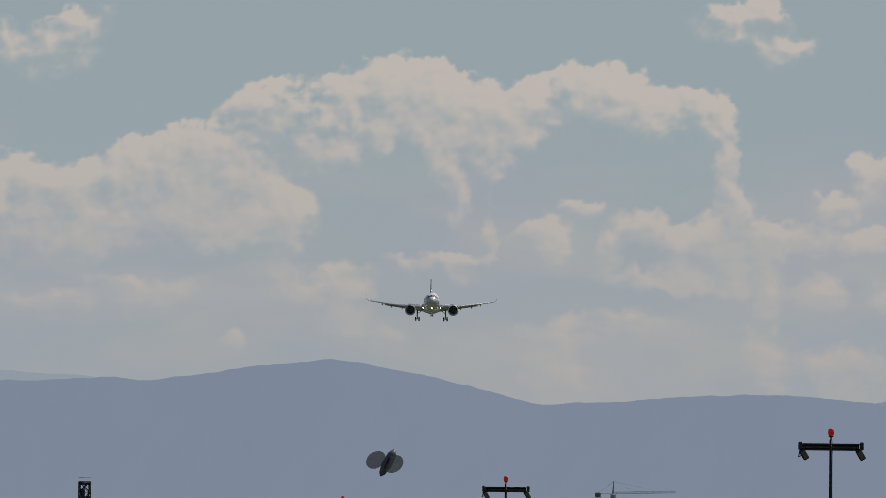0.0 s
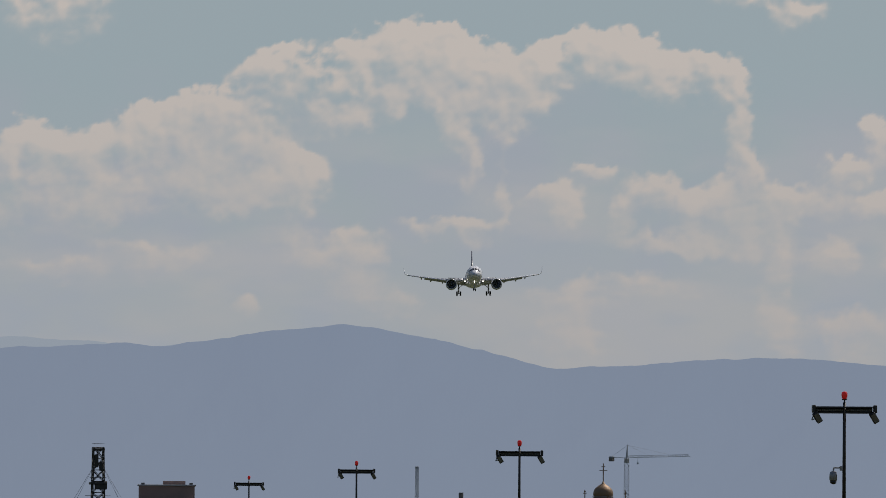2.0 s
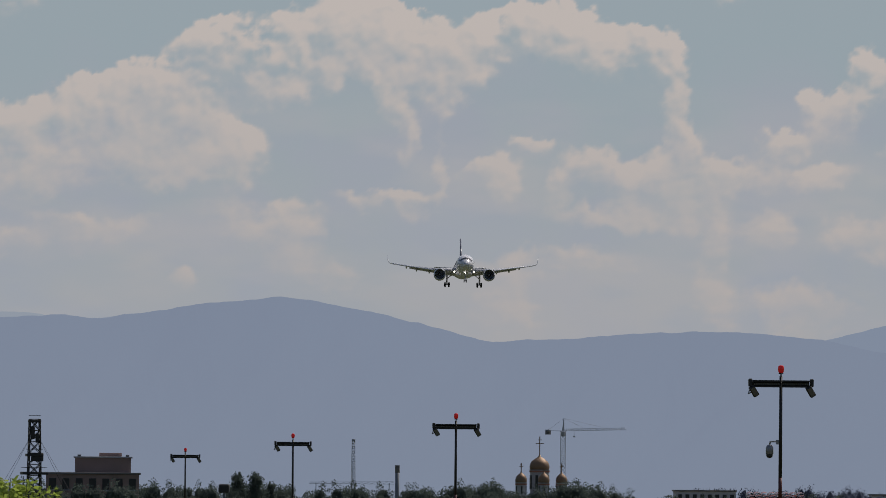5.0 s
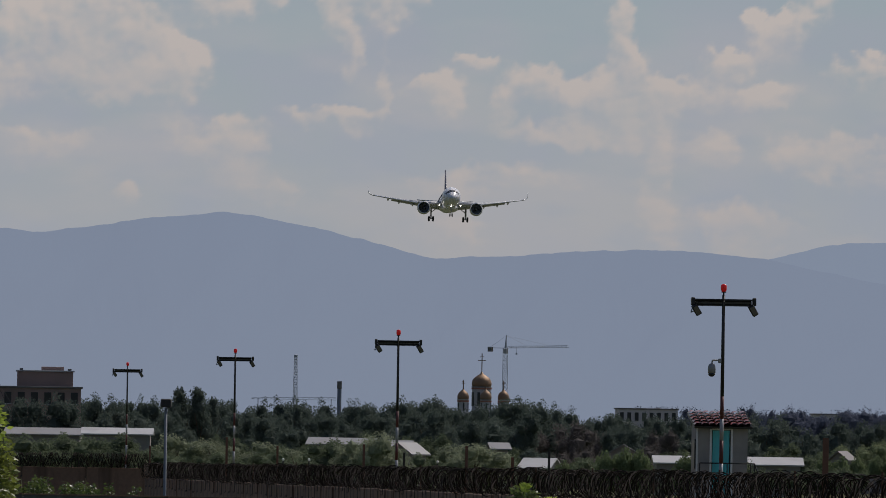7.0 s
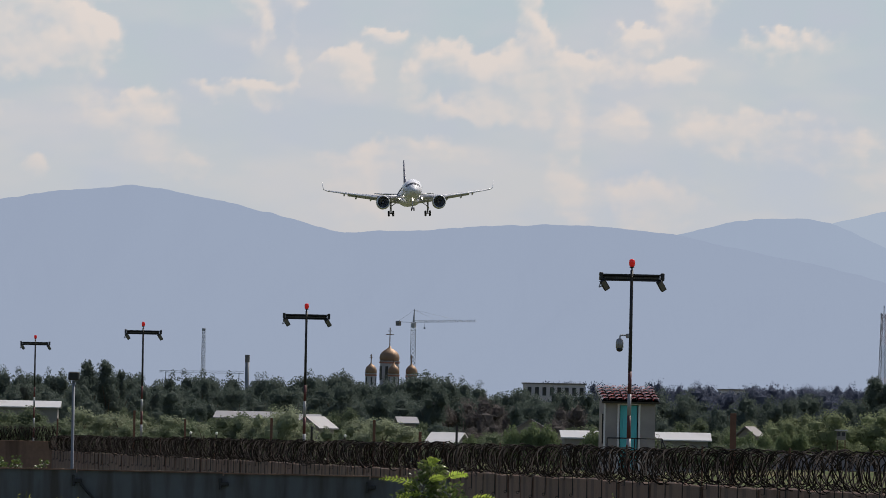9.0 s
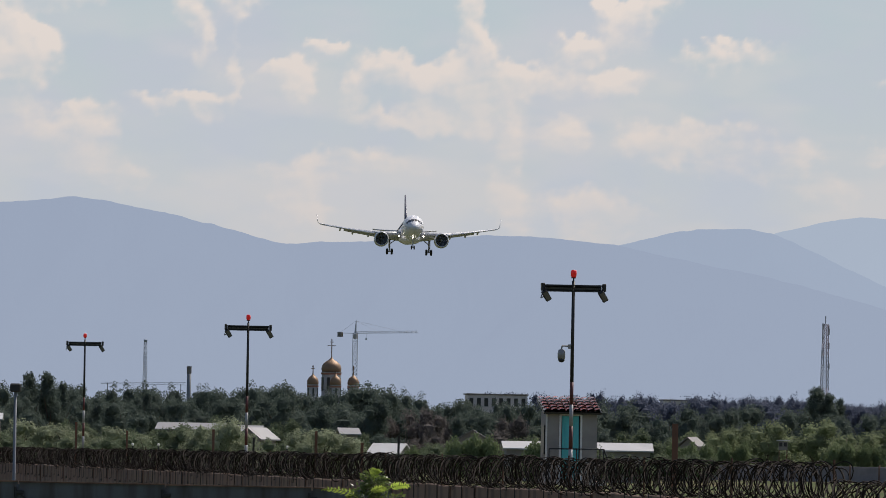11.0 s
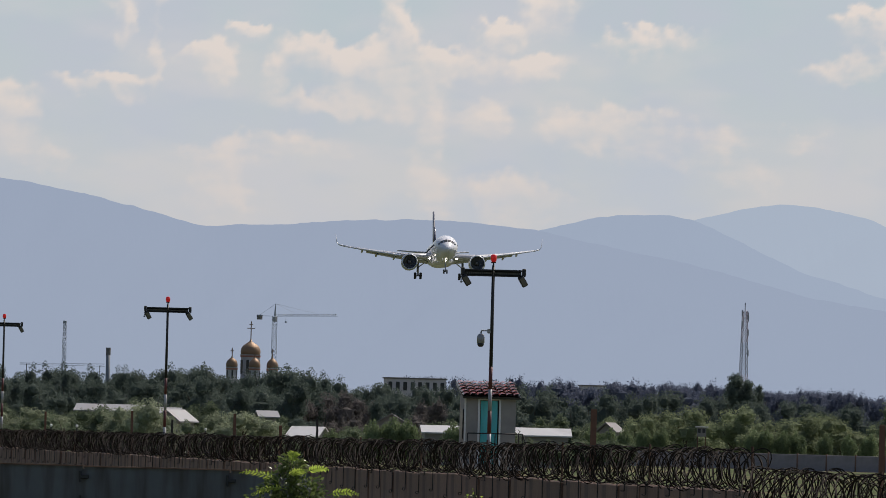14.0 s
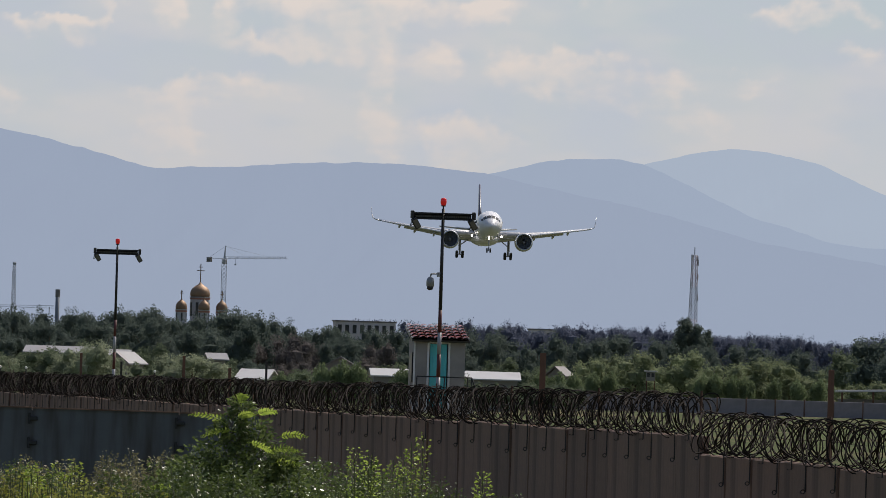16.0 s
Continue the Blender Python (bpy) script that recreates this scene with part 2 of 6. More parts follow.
def fractal(u, v, seed, octaves=5, billow=False):
    out, amp, tot = 0, 1.0, 0.0
    for k in range(octaves):
        n = lattice_noise(u * 2 ** k + 17.3 * k, v * 2 ** k + 9.1 * k, seed + k)
        if billow:
            n = 1 - np.abs(2 * n - 1)
        out = out + amp * n
        tot += amp
        amp *= 0.55
    return out / tot


# Cloud forms: bearing, elevation, half width, half height, in milliradians.
CLOUD_BANK = [(-58.3, 48.6, 6.5, 3.5), (-47.1, 50.4, 5.9, 3.5), (-41.2, 49.8, 4.7, 3.2), (-36.5, 48.6, 4.1, 3.5), (-31.8, 49.8, 4.7, 2.9),
              (-24.7, 52.1, 4.1, 2.6), (-20.0, 49.8, 4.7, 2.6), (-13.5, 49.2, 3.5, 2.4), (-11.7, 44.5, 1.5, 3.5), (-10.9, 39.8, 2.1, 1.8),
              (-11.2, 35.9, 3.5, 3.5), (-70.1, 44.2, 6.5, 2.6), (-71.9, 40.9, 6.5, 3.5), (-64.2, 41.5, 6.5, 4.1), (-57.7, 38.6, 3.5, 2.6),
              (-63.6, 36.8, 7.1, 2.1), (-51.8, 46.2, 4.1, 2.4), (-47.1, 46.8, 2.4, 1.8), (-34.7, 45.7, 2.9, 3.5)]
CLOUD_LEFT = [(-80.2, 39.1, 4.7, 3.5), (-80.7, 35.6, 4.7, 2.4), (-71.9, 30.9, 7.6, 1.3), (-81.3, 28.5, 6.5, 1.5), (-54.2, 31.5, 6.5, 2.1),
              (-50.6, 29.2, 3.5, 3.5), (-60.1, 36.2, 4.7, 1.8), (-61.5, 25.3, 1.8, 1.1), (-45.3, 25.6, 3.5, 1.5), (-84.9, 41.5, 3.5, 2.4),
              (-89.0, 36.8, 4.7, 4.1), (-76.0, 36.2, 4.1, 1.8), (-81.8, 56.9, 5.9, 3.8)]
CLOUD_SHREDS = [(-40.6, 43.3, 1.8, 3.2), (-38.8, 40.1, 1.3, 2.4), (-35.3, 36.8, 0.8, 3.5), (-32.3, 36.2, 1.8, 0.8), (-28.8, 35.6, 2.1, 2.4),
                (-25.9, 39.5, 2.2, 0.8), (-40.0, 33.9, 5.9, 0.8), (-38.2, 32.4, 1.8, 1.5)]
CLOUD_RIGHT = [(-20.0, 37.1, 3.5, 2.1), (-23.5, 34.8, 2.1, 1.8), (-17.0, 31.8, 7.1, 1.1), (-12.9, 34.8, 5.3, 2.4), (-4.7, 36.5, 3.5, 1.8),
               (1.2, 35.9, 4.7, 1.5), (0.0, 39.8, 3.5, 1.5), (4.7, 43.0, 3.5, 2.6), (8.3, 46.5, 2.9, 2.4), (-7.6, 28.6, 2.4, 5.3),
               (-6.5, 23.0, 2.9, 2.9), (1.8, 22.7, 4.7, 2.4), (7.7, 29.4, 3.5, 1.5), (-24.1, 27.1, 8.8, 1.5), (-28.8, 23.3, 3.5, 2.9),
               (-8.7, 58.7, 6.5, 1.9), (-5.1, 55.4, 3.5, 1.3)]
CLOUD_EAST = [(12.0, 31.1, 7.1, 1.5), (15.7, 28.9, 8.8, 1.8), (22.8, 27.4, 7.1, 2.4), (27.0, 24.6, 3.5, 1.8), (31.5, 29.5, 2.9, 1.2),
              (3.5, 22.5, 4.1, 2.4), (38.3, 36.8, 7.6, 1.2), (43.2, 32.9, 3.5, 1.2), (3.0, 36.3, 3.5, 1.2), (14.7, 38.8, 8.2, 1.8),
              (-2.1, 30.5, 2.9, 2.1), (41.1, 41.0, 7.1, 2.4)]


def sky_backdrop():
    az = np.concatenate([np.linspace(-330, -100, 60), np.arange(-98, 60, 0.21), np.linspace(62, 300, 60)])
    el = np.concatenate([np.linspace(-12, 12, 8), np.arange(13, 66, 0.20), np.linspace(68, 190, 36)])
    A, E = np.meshgrid(az, el)

    def blur(f, n):
        for axis in (0, 1):
            f = sum(np.roll(f, k, axis=axis) for k in range(-n, n + 1)) / (2 * n + 1)
        return f

    def step(v, lo, hi):
        v = np.clip((v - lo) / (hi - lo), 0, 1)
        return v * v * (3 - 2 * v)

    # ragged edges: the place is pushed about by noise at two scales before the forms are looked up
    wu = (fractal(A / 5, E / 5, 3, 5) - 0.5) * 4.6 + (fractal(A / 1.5, E / 1.5, 13, 4) - 0.5) * 1.9
    wv = (fractal(A / 5 + 50, E / 5, 11, 5) - 0.5) * 3.4 + (fractal(A / 1.5 + 20, E / 1.5, 17, 4) - 0.5) * 1.9
    form = np.zeros_like(A)
    for group, weight in ((CLOUD_BANK, 1.0), (CLOUD_LEFT, 0.80), (CLOUD_SHREDS, 0.80), (CLOUD_RIGHT, 0.92), (CLOUD_EAST, 0.72)):
        for b, e, rx, ry in group:
            du, dv = (A + wu - b) / (rx * 1.12), (E + wv - e) / (ry * 1.16)
            r = np.sqrt(du * du + np.where(dv > 0, dv, dv * 0.78) ** 2)
            form = 1 - (1 - form) * (1 - 0.86 * weight * step(1.42 - r, 0, 1.15))
    # cauliflower heads: folded noise whose creases are narrow and whose tops are round
    puff = fractal(A / 4.2 + wu * 0.15, E / 3.6 + wv * 0.15, 21, 6, billow=True)
    puff = (puff - puff.mean()) / puff.std()
    mid = fractal(A / 2.4, E / 2.0, 33, 5)
    mid = (mid - mid.mean()) / mid.std()
    wisp = fractal(A / 8.0, E / 1.7 + A / 40, 29, 5)
    wisp = (wisp - wisp.mean()) / wisp.std()
    low = np.clip((47 - E) / 18, 0, 1)
    mass = form + np.clip(form * 2.0, 0.15, 1) * (1 - 0.45 * low) * (0.13 * puff + 0.08 * mid) + 0.10 * low * wisp
    wide = blur(form, 7)
    up = np.clip((wide - np.roll(wide, -5, axis=0)) * 7.0, 0, 1)        # 1 along the upper rims
    tight = up * np.clip((E - 30) / 14, 0.1, 1)
    cover = step(mass, 0.18 + 0.12 * tight, 1.12 - 0.52 * tight)
    relief = blur(mass, 1)
    relief = (relief - np.roll(np.roll(relief, -3, axis=0), -2, axis=1)) * (1.15 - 0.75 * low)
    relief = np.clip(relief, -0.20, 0.26)
    deep = step(blur(form, 13), 0.5, 1.0) * (1 - up)                     # thick hearts are greyer
    cover = cover * (0.74 + 0.24 * up - 0.14 * deep + 0.07 * mid) + relief * np.clip(cover * 1.4, 0, 1)
    cover = cover * (1 - 0.14 * low)
    veil = step(fractal(A / 16, E / 6, 57, 4), 0.40, 0.74) * np.clip((46 - E) / 10, 0, 1)
    cover = cover + 0.32 * veil * (1 - np.clip(cover, 0, 1))
    # beyond the known forms the cloud goes on at random
    edge = np.clip(np.maximum((-92 - A) / 10, np.maximum((A - 52) / 10, (E - 62) / 8)), 0, 1)
    rest = np.clip((fractal(A / 26, E / 11, 41, 6) - 0.47) * 5, 0, 1)
    cover = np.where(edge > 0, (1 - edge) * cover + edge * 0.8 * rest, cover)
    thin = 0.16 * fractal(A / 14, E / 3.2, 61, 4)
    cover = np.clip(cover + thin * np.clip((40 - E) / 20, 0, 1), 0, 1.15)
    shade = 0.30 + (fractal(A / 9, E / 6, 71, 5) - 0.30) * np.clip((52 - E) / 12, 0, 1)
    fade = np.clip(np.minimum(np.minimum((A + 320) / 120, (290 - A) / 120), (180 - E) / 70), 0, 1)
    R = 4850.0
    a, e = A / 1000.0, E / 1000.0
    xyz = np.stack([R * np.sin(a) * np.cos(e), R * np.cos(a) * np.cos(e), EYE.z + R * np.sin(e)], -1).reshape(-1, 3)
    nr, nc = A.shape
    idx = np.arange(nr * nc).reshape(nr, nc)
    quads = np.stack([idx[:-1, :-1], idx[:-1, 1:], idx[1:, 1:], idx[1:, :-1]], -1).reshape(-1, 4)
    me = bpy.data.meshes.new("backdrop_sky")
    me.vertices.add(len(xyz))
    me.vertices.foreach_set("co", xyz.ravel())
    me.loops.add(quads.size)
    me.loops.foreach_set("vertex_index", quads.ravel())
    me.polygons.add(len(quads))
    me.polygons.foreach_set("loop_start", np.arange(0, quads.size, 4))
    me.update()
    me.polygons.foreach_set("use_smooth", np.ones(len(quads), bool))
    for name, val in (("cover", cover), ("shade", shade), ("fade", fade), ("rise", E)):
        at = me.attributes.new(name, "FLOAT", "POINT")
        at.data.foreach_set("value", val.ravel().astype(np.float32))
    m = bpy.data.materials.new("hazy_cloudy_sky")
    m.use_nodes = True
    nt = m.node_tree
    nt.nodes.remove(nt.nodes["Principled BSDF"])

    def attr(n):
        q = nt.nodes.new("ShaderNodeAttribute")
        q.attribute_name = n
        return q.outputs["Fac"]

    def mixc(f, ca, cb):
        q = nt.nodes.new("ShaderNodeMix")
        q.data_type = "RGBA"
        nt.links.new(f, q.inputs["Factor"])
        for sock, c in (("A", ca), ("B", cb)):
            if isinstance(c, tuple):
                q.inputs[sock].default_value = (*c, 1)
            else:
                nt.links.new(c, q.inputs[sock])
        return q.outputs["Result"]

    def ramp(v, lo, hi):
        q = nt.nodes.new("ShaderNodeMapRange")
        q.inputs["From Min"].default_value, q.inputs["From Max"].default_value = lo, hi
        nt.links.new(v, q.inputs["Value"])
        return q.outputs["Result"]

    clear = mixc(ramp(attr("rise"), 18, 48), SKY_LOW, SKY_HIGH)
    clear = mixc(ramp(attr("shade"), 0.35, 0.68), clear, SKY_SHADE)
    cloud = mixc(ramp(attr("rise"), 20, 52), CLOUD_LOW, CLOUD_HIGH)
    col = mixc(attr("cover"), clear, cloud)
    em = nt.nodes.new("ShaderNodeEmission")
    nt.links.new(col, em.inputs["Color"])
    tr = nt.nodes.new("ShaderNodeBsdfTransparent")
    ms = nt.nodes.new("ShaderNodeMixShader")
    nt.links.new(attr("fade"), ms.inputs[0])
    nt.links.new(tr.outputs[0], ms.inputs[1])
    nt.links.new(em.outputs[0], ms.inputs[2])
    nt.links.new(ms.outputs[0], nt.nodes["Material Output"].inputs["Surface"])
    me.materials.append(m)
    ob = new("backdrop_sky", me)
    ob.visible_shadow = False
    tagged(ob, "hazy blue-grey sky with cream sunlit cumulus clouds", "sky", kind="structure")


SKY_LOW, SKY_HIGH, SKY_SHADE = (0.53, 0.555, 0.585), (0.462, 0.550, 0.590), (0.495, 0.540, 0.602)
CLOUD_LOW, CLOUD_HIGH = (0.655, 0.608, 0.580), (0.785, 0.708, 0.65)
sky_backdrop()


# ---- mountains ----
def ridge(name, crest, depth, dist, haze, label, seed):
    """A range whose crest runs through (bearing, elevation) control points, falling towards the plain."""
    cb, ce = [c[0] for c in crest], [c[1] for c in crest]
    b = np.linspace(cb[0], cb[-1], 900)
    top = np.interp(b, cb, ce)
    k = np.ones(15) / 15
    top = np.convolve(np.pad(top, 7, mode="edge"), k, mode="valid")
    rough = (fractal(b / 2.2, b * 0 + seed, seed, 5) - 0.5) * 0.42
    rows = 26
    verts, faces = [], []
    for i in range(rows):
        f = i / (rows - 1)                     # 0 at the crest, 1 at the foot
        d = dist - depth * f
        spur = (fractal(b / 9 + 3 * f, b * 0 + f * 2.2, seed + 5, 3, billow=True) - 0.5)
        z = EYE.z + ((top + rough * max(0.0, 1 - 9 * f)) * dist / 1000.0) * (1 - f) ** 1.15 * (1 + 0.22 * spur * min(1, f * 3)) - 6 * f
        verts += [(bb * d / 1000.0, d, zz) for bb, zz in zip(b, z)]
    n = len(b)
    for i in range(rows - 1):
        for j in range(n - 1):
            faces.append((i * n + j, (i + 1) * n + j, (i + 1) * n + j + 1, i * n + j + 1))
    m = bpy.data.materials.new(name + "_slope")
    m.use_nodes = True
    bs = m.node_tree.nodes["Principled BSDF"]
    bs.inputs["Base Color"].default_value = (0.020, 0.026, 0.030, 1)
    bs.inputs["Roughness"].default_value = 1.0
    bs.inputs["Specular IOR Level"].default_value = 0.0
    # aerial haze is put in as an even glow of the slope itself
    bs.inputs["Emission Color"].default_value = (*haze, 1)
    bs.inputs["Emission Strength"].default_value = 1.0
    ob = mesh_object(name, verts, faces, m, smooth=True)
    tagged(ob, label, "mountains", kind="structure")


# the farther the range, the paler its glowing haze colour
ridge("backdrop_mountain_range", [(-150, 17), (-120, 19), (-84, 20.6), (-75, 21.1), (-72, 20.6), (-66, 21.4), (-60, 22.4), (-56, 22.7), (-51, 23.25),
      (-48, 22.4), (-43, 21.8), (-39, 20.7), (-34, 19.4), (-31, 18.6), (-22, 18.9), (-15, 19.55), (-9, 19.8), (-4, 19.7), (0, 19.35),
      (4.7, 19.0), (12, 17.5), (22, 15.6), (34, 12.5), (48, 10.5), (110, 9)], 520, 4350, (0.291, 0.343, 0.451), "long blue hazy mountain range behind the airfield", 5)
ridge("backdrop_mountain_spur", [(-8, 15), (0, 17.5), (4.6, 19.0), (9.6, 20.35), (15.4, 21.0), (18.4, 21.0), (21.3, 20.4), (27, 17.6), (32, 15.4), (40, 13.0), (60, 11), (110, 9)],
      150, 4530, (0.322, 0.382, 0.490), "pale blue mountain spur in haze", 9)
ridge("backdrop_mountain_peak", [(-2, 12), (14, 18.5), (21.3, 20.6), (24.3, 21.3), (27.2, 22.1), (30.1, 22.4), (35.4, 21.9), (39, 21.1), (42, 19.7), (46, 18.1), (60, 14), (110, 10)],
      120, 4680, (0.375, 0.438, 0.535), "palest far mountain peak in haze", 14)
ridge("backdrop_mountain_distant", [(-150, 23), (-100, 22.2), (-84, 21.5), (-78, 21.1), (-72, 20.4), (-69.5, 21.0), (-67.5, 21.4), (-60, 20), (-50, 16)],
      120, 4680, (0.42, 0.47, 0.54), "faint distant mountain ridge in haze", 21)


# ---- ground ----
def ground_z(x, y):
    """The bank on which the camera stands falls away to the level airfield."""
    f = min(1.0, max(0.0, (y - 4) / 120.0))
    f = f * f * (3 - 2 * f)
    return 3.3 * (1 - f)


def ground():
    xs = sorted({round(s * v, 2) for v in (0, 2, 5, 10, 16, 24, 36, 55, 80, 120, 200, 400, 900, 2000, 4900) for s in (-1, 1)})
    ys = [-4900, -2000, -600, -200, -60, -20, -5, 0, 4, 10, 18, 26, 34, 42, 50, 58, 66, 74, 82, 90, 98, 106, 115, 124, 140, 200, 300, 450, 700, 1000, 1500, 2200, 3000, 3900, 4900]
    verts = [(x, y, ground_z(x, y)) for y in ys for x in xs]
    n = len(xs)
    faces = [(i * n + j, i * n + j + 1, (i + 1) * n + j + 1, (i + 1) * n + j) for i in range(len(ys) - 1) for j in range(n - 1)]
    tagged(mesh_object("ground", verts, faces, M_GROUND, smooth=True), "dry grass airfield and rough bank", "ground", kind="structure")


ground()


# ---- airliner ----
def ellipse(y, rx, rz, cz, n=28, p=2.0):
    out = []
    for k in range(n):
        w = 2 * math.pi * k / n
        out.append((rx * math.cos(w), y, cz + rz * math.sin(w)))
    return out


def airfoil(x, y0, z, chord, thick, twist=0.0):
    """A closed section of a wing at span x: leading edge at y0, trailing edge aft (+y)."""
    pts = []
    for f, up, lo in ((0.0, 0.0, 0.0), (0.03, 0.35, -0.3), (0.15, 0.72, -0.55), (0.4, 0.85, -0.5), (0.7, 0.5, -0.25), (1.0, 0.06, -0.04)):
        pts.append((f, up, lo))
    ring = [(x, y0 + f * chord, z + up * thick - f * chord * math.sin(radians(twist))) for f, up, lo in pts]
    ring += [(x, y0 + f * chord, z + lo * thick - f * chord * math.sin(radians(twist))) for f, up, lo in pts[:0:-1]]
    return ring


def airliner():
    """Twin-engined jet, nose to -y, wings along x; origin midway between the engines' centres."""
    a = thing("airliner", Matrix(), "white twin-engine passenger jet landing with gear and lights out", "airplane")
    body_z = 2.05
    bm = bmesh.new()
    prof = [(-16.6, 0.12, 0.10, -0.62), (-16.35, 0.50, 0.42, -0.58), (-15.9, 0.86, 0.76, -0.5), (-15.2, 1.24, 1.14, -0.38), (-14.2, 1.60, 1.54, -0.22),
            (-13.0, 1.88, 1.88, -0.08), (-11.5, 2.03, 2.08, 0.0), (-9.5, 2.08, 2.14, 0.0), (-2, 2.08, 2.14, 0.0), (9, 2.08, 2.14, 0.0), (13, 1.78, 1.85, 0.2),
            (16.5, 1.35, 1.4, 0.55), (19.5, 0.75, 0.8, 0.95), (20.9, 0.25, 0.3, 1.15)]
    add_loft(bm, [ellipse(y, rx, rz, body_z + cz) for y, rx, rz, cz in prof])
    part("fuselage", bm, M_PLANEWHITE, a, "white painted fuselage", smooth=True)
    bm = bmesh.new()
    add_loft(bm, [ellipse(y, rx, rz, body_z + cz, 20) for y, rx, rz, cz in ((-6.2, 0.3, 0.2, -1.7), (-5, 1.5, 0.7, -1.75), (-3, 2.15, 1.0, -1.6), (2, 2.2, 1.0, -1.6), (5, 1.7, 0.7, -1.6), (6.6, 0.3, 0.2, -1.6))])
    part("belly_fairing", bm, M_PLANEWHITE, a, smooth=True)
    # cockpit panes, laid on the skin of the nose
    def skin(y, deg, off):
        col = [np.interp(y, [q[0] for q in prof], [q[i] for q in prof]) for i in (1, 2, 3)]
        c, sn = math.cos(radians(deg)), math.sin(radians(deg))
        return Vector(((col[0] + off) * c, y - off, body_z + col[2] + (col[1] + off) * sn))

    for s in (-1, 1):
        for a0, a1, yb0, yb1, yt0, yt1 in ((88, 62, -15.30, -15.22, -14.55, -14.5), (59, 36, -15.20, -14.95, -14.48, -14.3), (33, 20, -14.9, -14.6, -14.25, -14.1)):
            bm = bmesh.new()
            grid = []
            for off in (0.035, -0.05):
                r = []
                for deg, y in ((a0, yb0), ((a0 + a1) / 2, (yb0 + yb1) / 2), (a1, yb1), (a1 + 1, yt1), ((a0 + a1) / 2, (yt0 + yt1) / 2), (a0, yt0)):
                    p = skin(y, deg, off)
                    r.append(bm.verts.new((s * p.x, p.y, p.z)))
                grid.append(r)
            f, g = grid
            bm.faces.new(f)
            bm.faces.new(g[::-1])
            for k in range(6):
                bm.faces.new((f[k], g[k], g[(k + 1) % 6], f[(k + 1) % 6]))
            part("cockpit_window", bm, M_GLASS_DARK, a)
    # cabin windows, in a row each side
    win = bmesh.new()
    add_box(win, (0, 0, 0), (0.04, 0.26, 0.36), 0.05)
    wme = bpy.data.meshes.new("cabin_window")
    win.to_mesh(wme)
    win.free()
    wme.materials.append(M_GLASS_DARK)
    for s in (-1, 1):
        for k in range(34):
            w = new("cabin_window", wme)
            w.parent = a
            w.location = (s * 2.04, -11.0 + k * 0.62, body_z + 0.34)
    for s in (-1, 1):
        bm = bmesh.new()
        secs = [(1.6, -4.6, 0.95, 6.6, 0.85, 2.5), (6.4, -2.1, 1.28, 4.0, 0.52, 1.5), (11.5, 0.55, 2.02, 2.7, 0.34, 0.5), (16.6, 3.2, 2.95, 1.6, 0.2, 0.0)]
        add_loft(bm, [airfoil(s * x, y0, z, ch, th, tw) for x, y0, z, ch, th, tw in secs])
        wing = part("wing", bm, M_WINGGREY, a, "grey swept wing", smooth=True)
        bm = bmesh.new()
        tip = [(16.6, 3.2, 2.95, 1.6, 0.2), (17.15, 3.6, 3.1, 1.3, 0.14)]
        add_loft(bm, [airfoil(s * x, y0, z, ch, th) for x, y0, z, ch, th in tip])
        # upturned sharklet: sections turned on edge
        rings = []
        for x, y0, z, ch, th in ((17.1, 3.55, 3.08, 1.3, 0.09), (17.5, 3.95, 3.35, 1.05, 0.07), (17.68, 4.35, 4.0, 0.8, 0.05), (17.8, 4.9, 5.05, 0.42, 0.03)):
            rings.append([(s * (x + o), y0 + f * ch, z) for f, o in ((0, 0), (0.2, th), (0.6, th), (1, 0), (0.6, -th), (0.2, -th))])
        add_loft(bm, rings)
        part("sharklet", bm, M_PLANEWHITE, wing, "upturned white wing tip", smooth=True)
        # flaps, lowered, and slats
        bm = bmesh.new()
        add_loft(bm, [airfoil(s * 2.0, 2.0, 0.62, 1.5, 0.2, 17), airfoil(s * 6.3, 1.9, 1.12, 1.2, 0.18, 17)])
        part("inner_flap", bm, M_WINGGREY, wing)
        bm = bmesh.new()
        add_loft(bm, [airfoil(s * 6.5, 1.9, 1.15, 1.1, 0.16, 17), airfoil(s * 12.6, 3.25, 2.1, 0.75, 0.12, 17)])
        part("outer_flap", bm, M_WINGGREY, wing)
        bm = bmesh.new()
        add_loft(bm, [airfoil(s * 7.1, -2.2, 1.16, 0.6, 0.2, -10), airfoil(s * 16.2, 2.6, 2.78, 0.45, 0.14, -10)])
        part("slat", bm, M_PLANEWHITE, wing)
        for x, y, z in ((7.9, 1.7, 1.3), (10.9, 2.4, 1.75), (13.3, 3.1, 2.45)):
            bm = bmesh.new()
            add_loft(bm, [ellipse(y + d, r, r * 1.4, z - 0.20 - 0.10 * max(0, d), 8) for d, r in ((-1.1, 0.05), (-0.6, 0.17), (0.5, 0.2), (1.6, 0.16), (2.4, 0.05))])
            ob = part("flap_fairing", bm, M_WINGGREY, wing, smooth=True)
            ob.location.x = s * x
        # engine
        bm = bmesh.new()
        ey, R, ez = -7.2, 1.40, -0.22
        outer = [(R * 0.86, 0.0), (R * 0.95, 0.1), (R, 0.45), (R * 1.03, 1.4), (R * 0.97, 2.6), (R * 0.8, 3.6), (R * 0.62, 4.3), (R * 0.42, 4.9), (0.2, 5.4)]
        add_lathe(bm, [(r, ey + h) for r, h in outer], 28, (s * 5.78, 0, ez), axis="Y")
        for f in [f for f in bm.faces if len(f.verts) > 4 and f.calc_center_median().y < ey + 0.05]:
            bm.faces.remove(f)
        engine = part("engine_nacelle", bm, M_NACELLE, a, "white-grey jet engine nacelle", smooth=True)
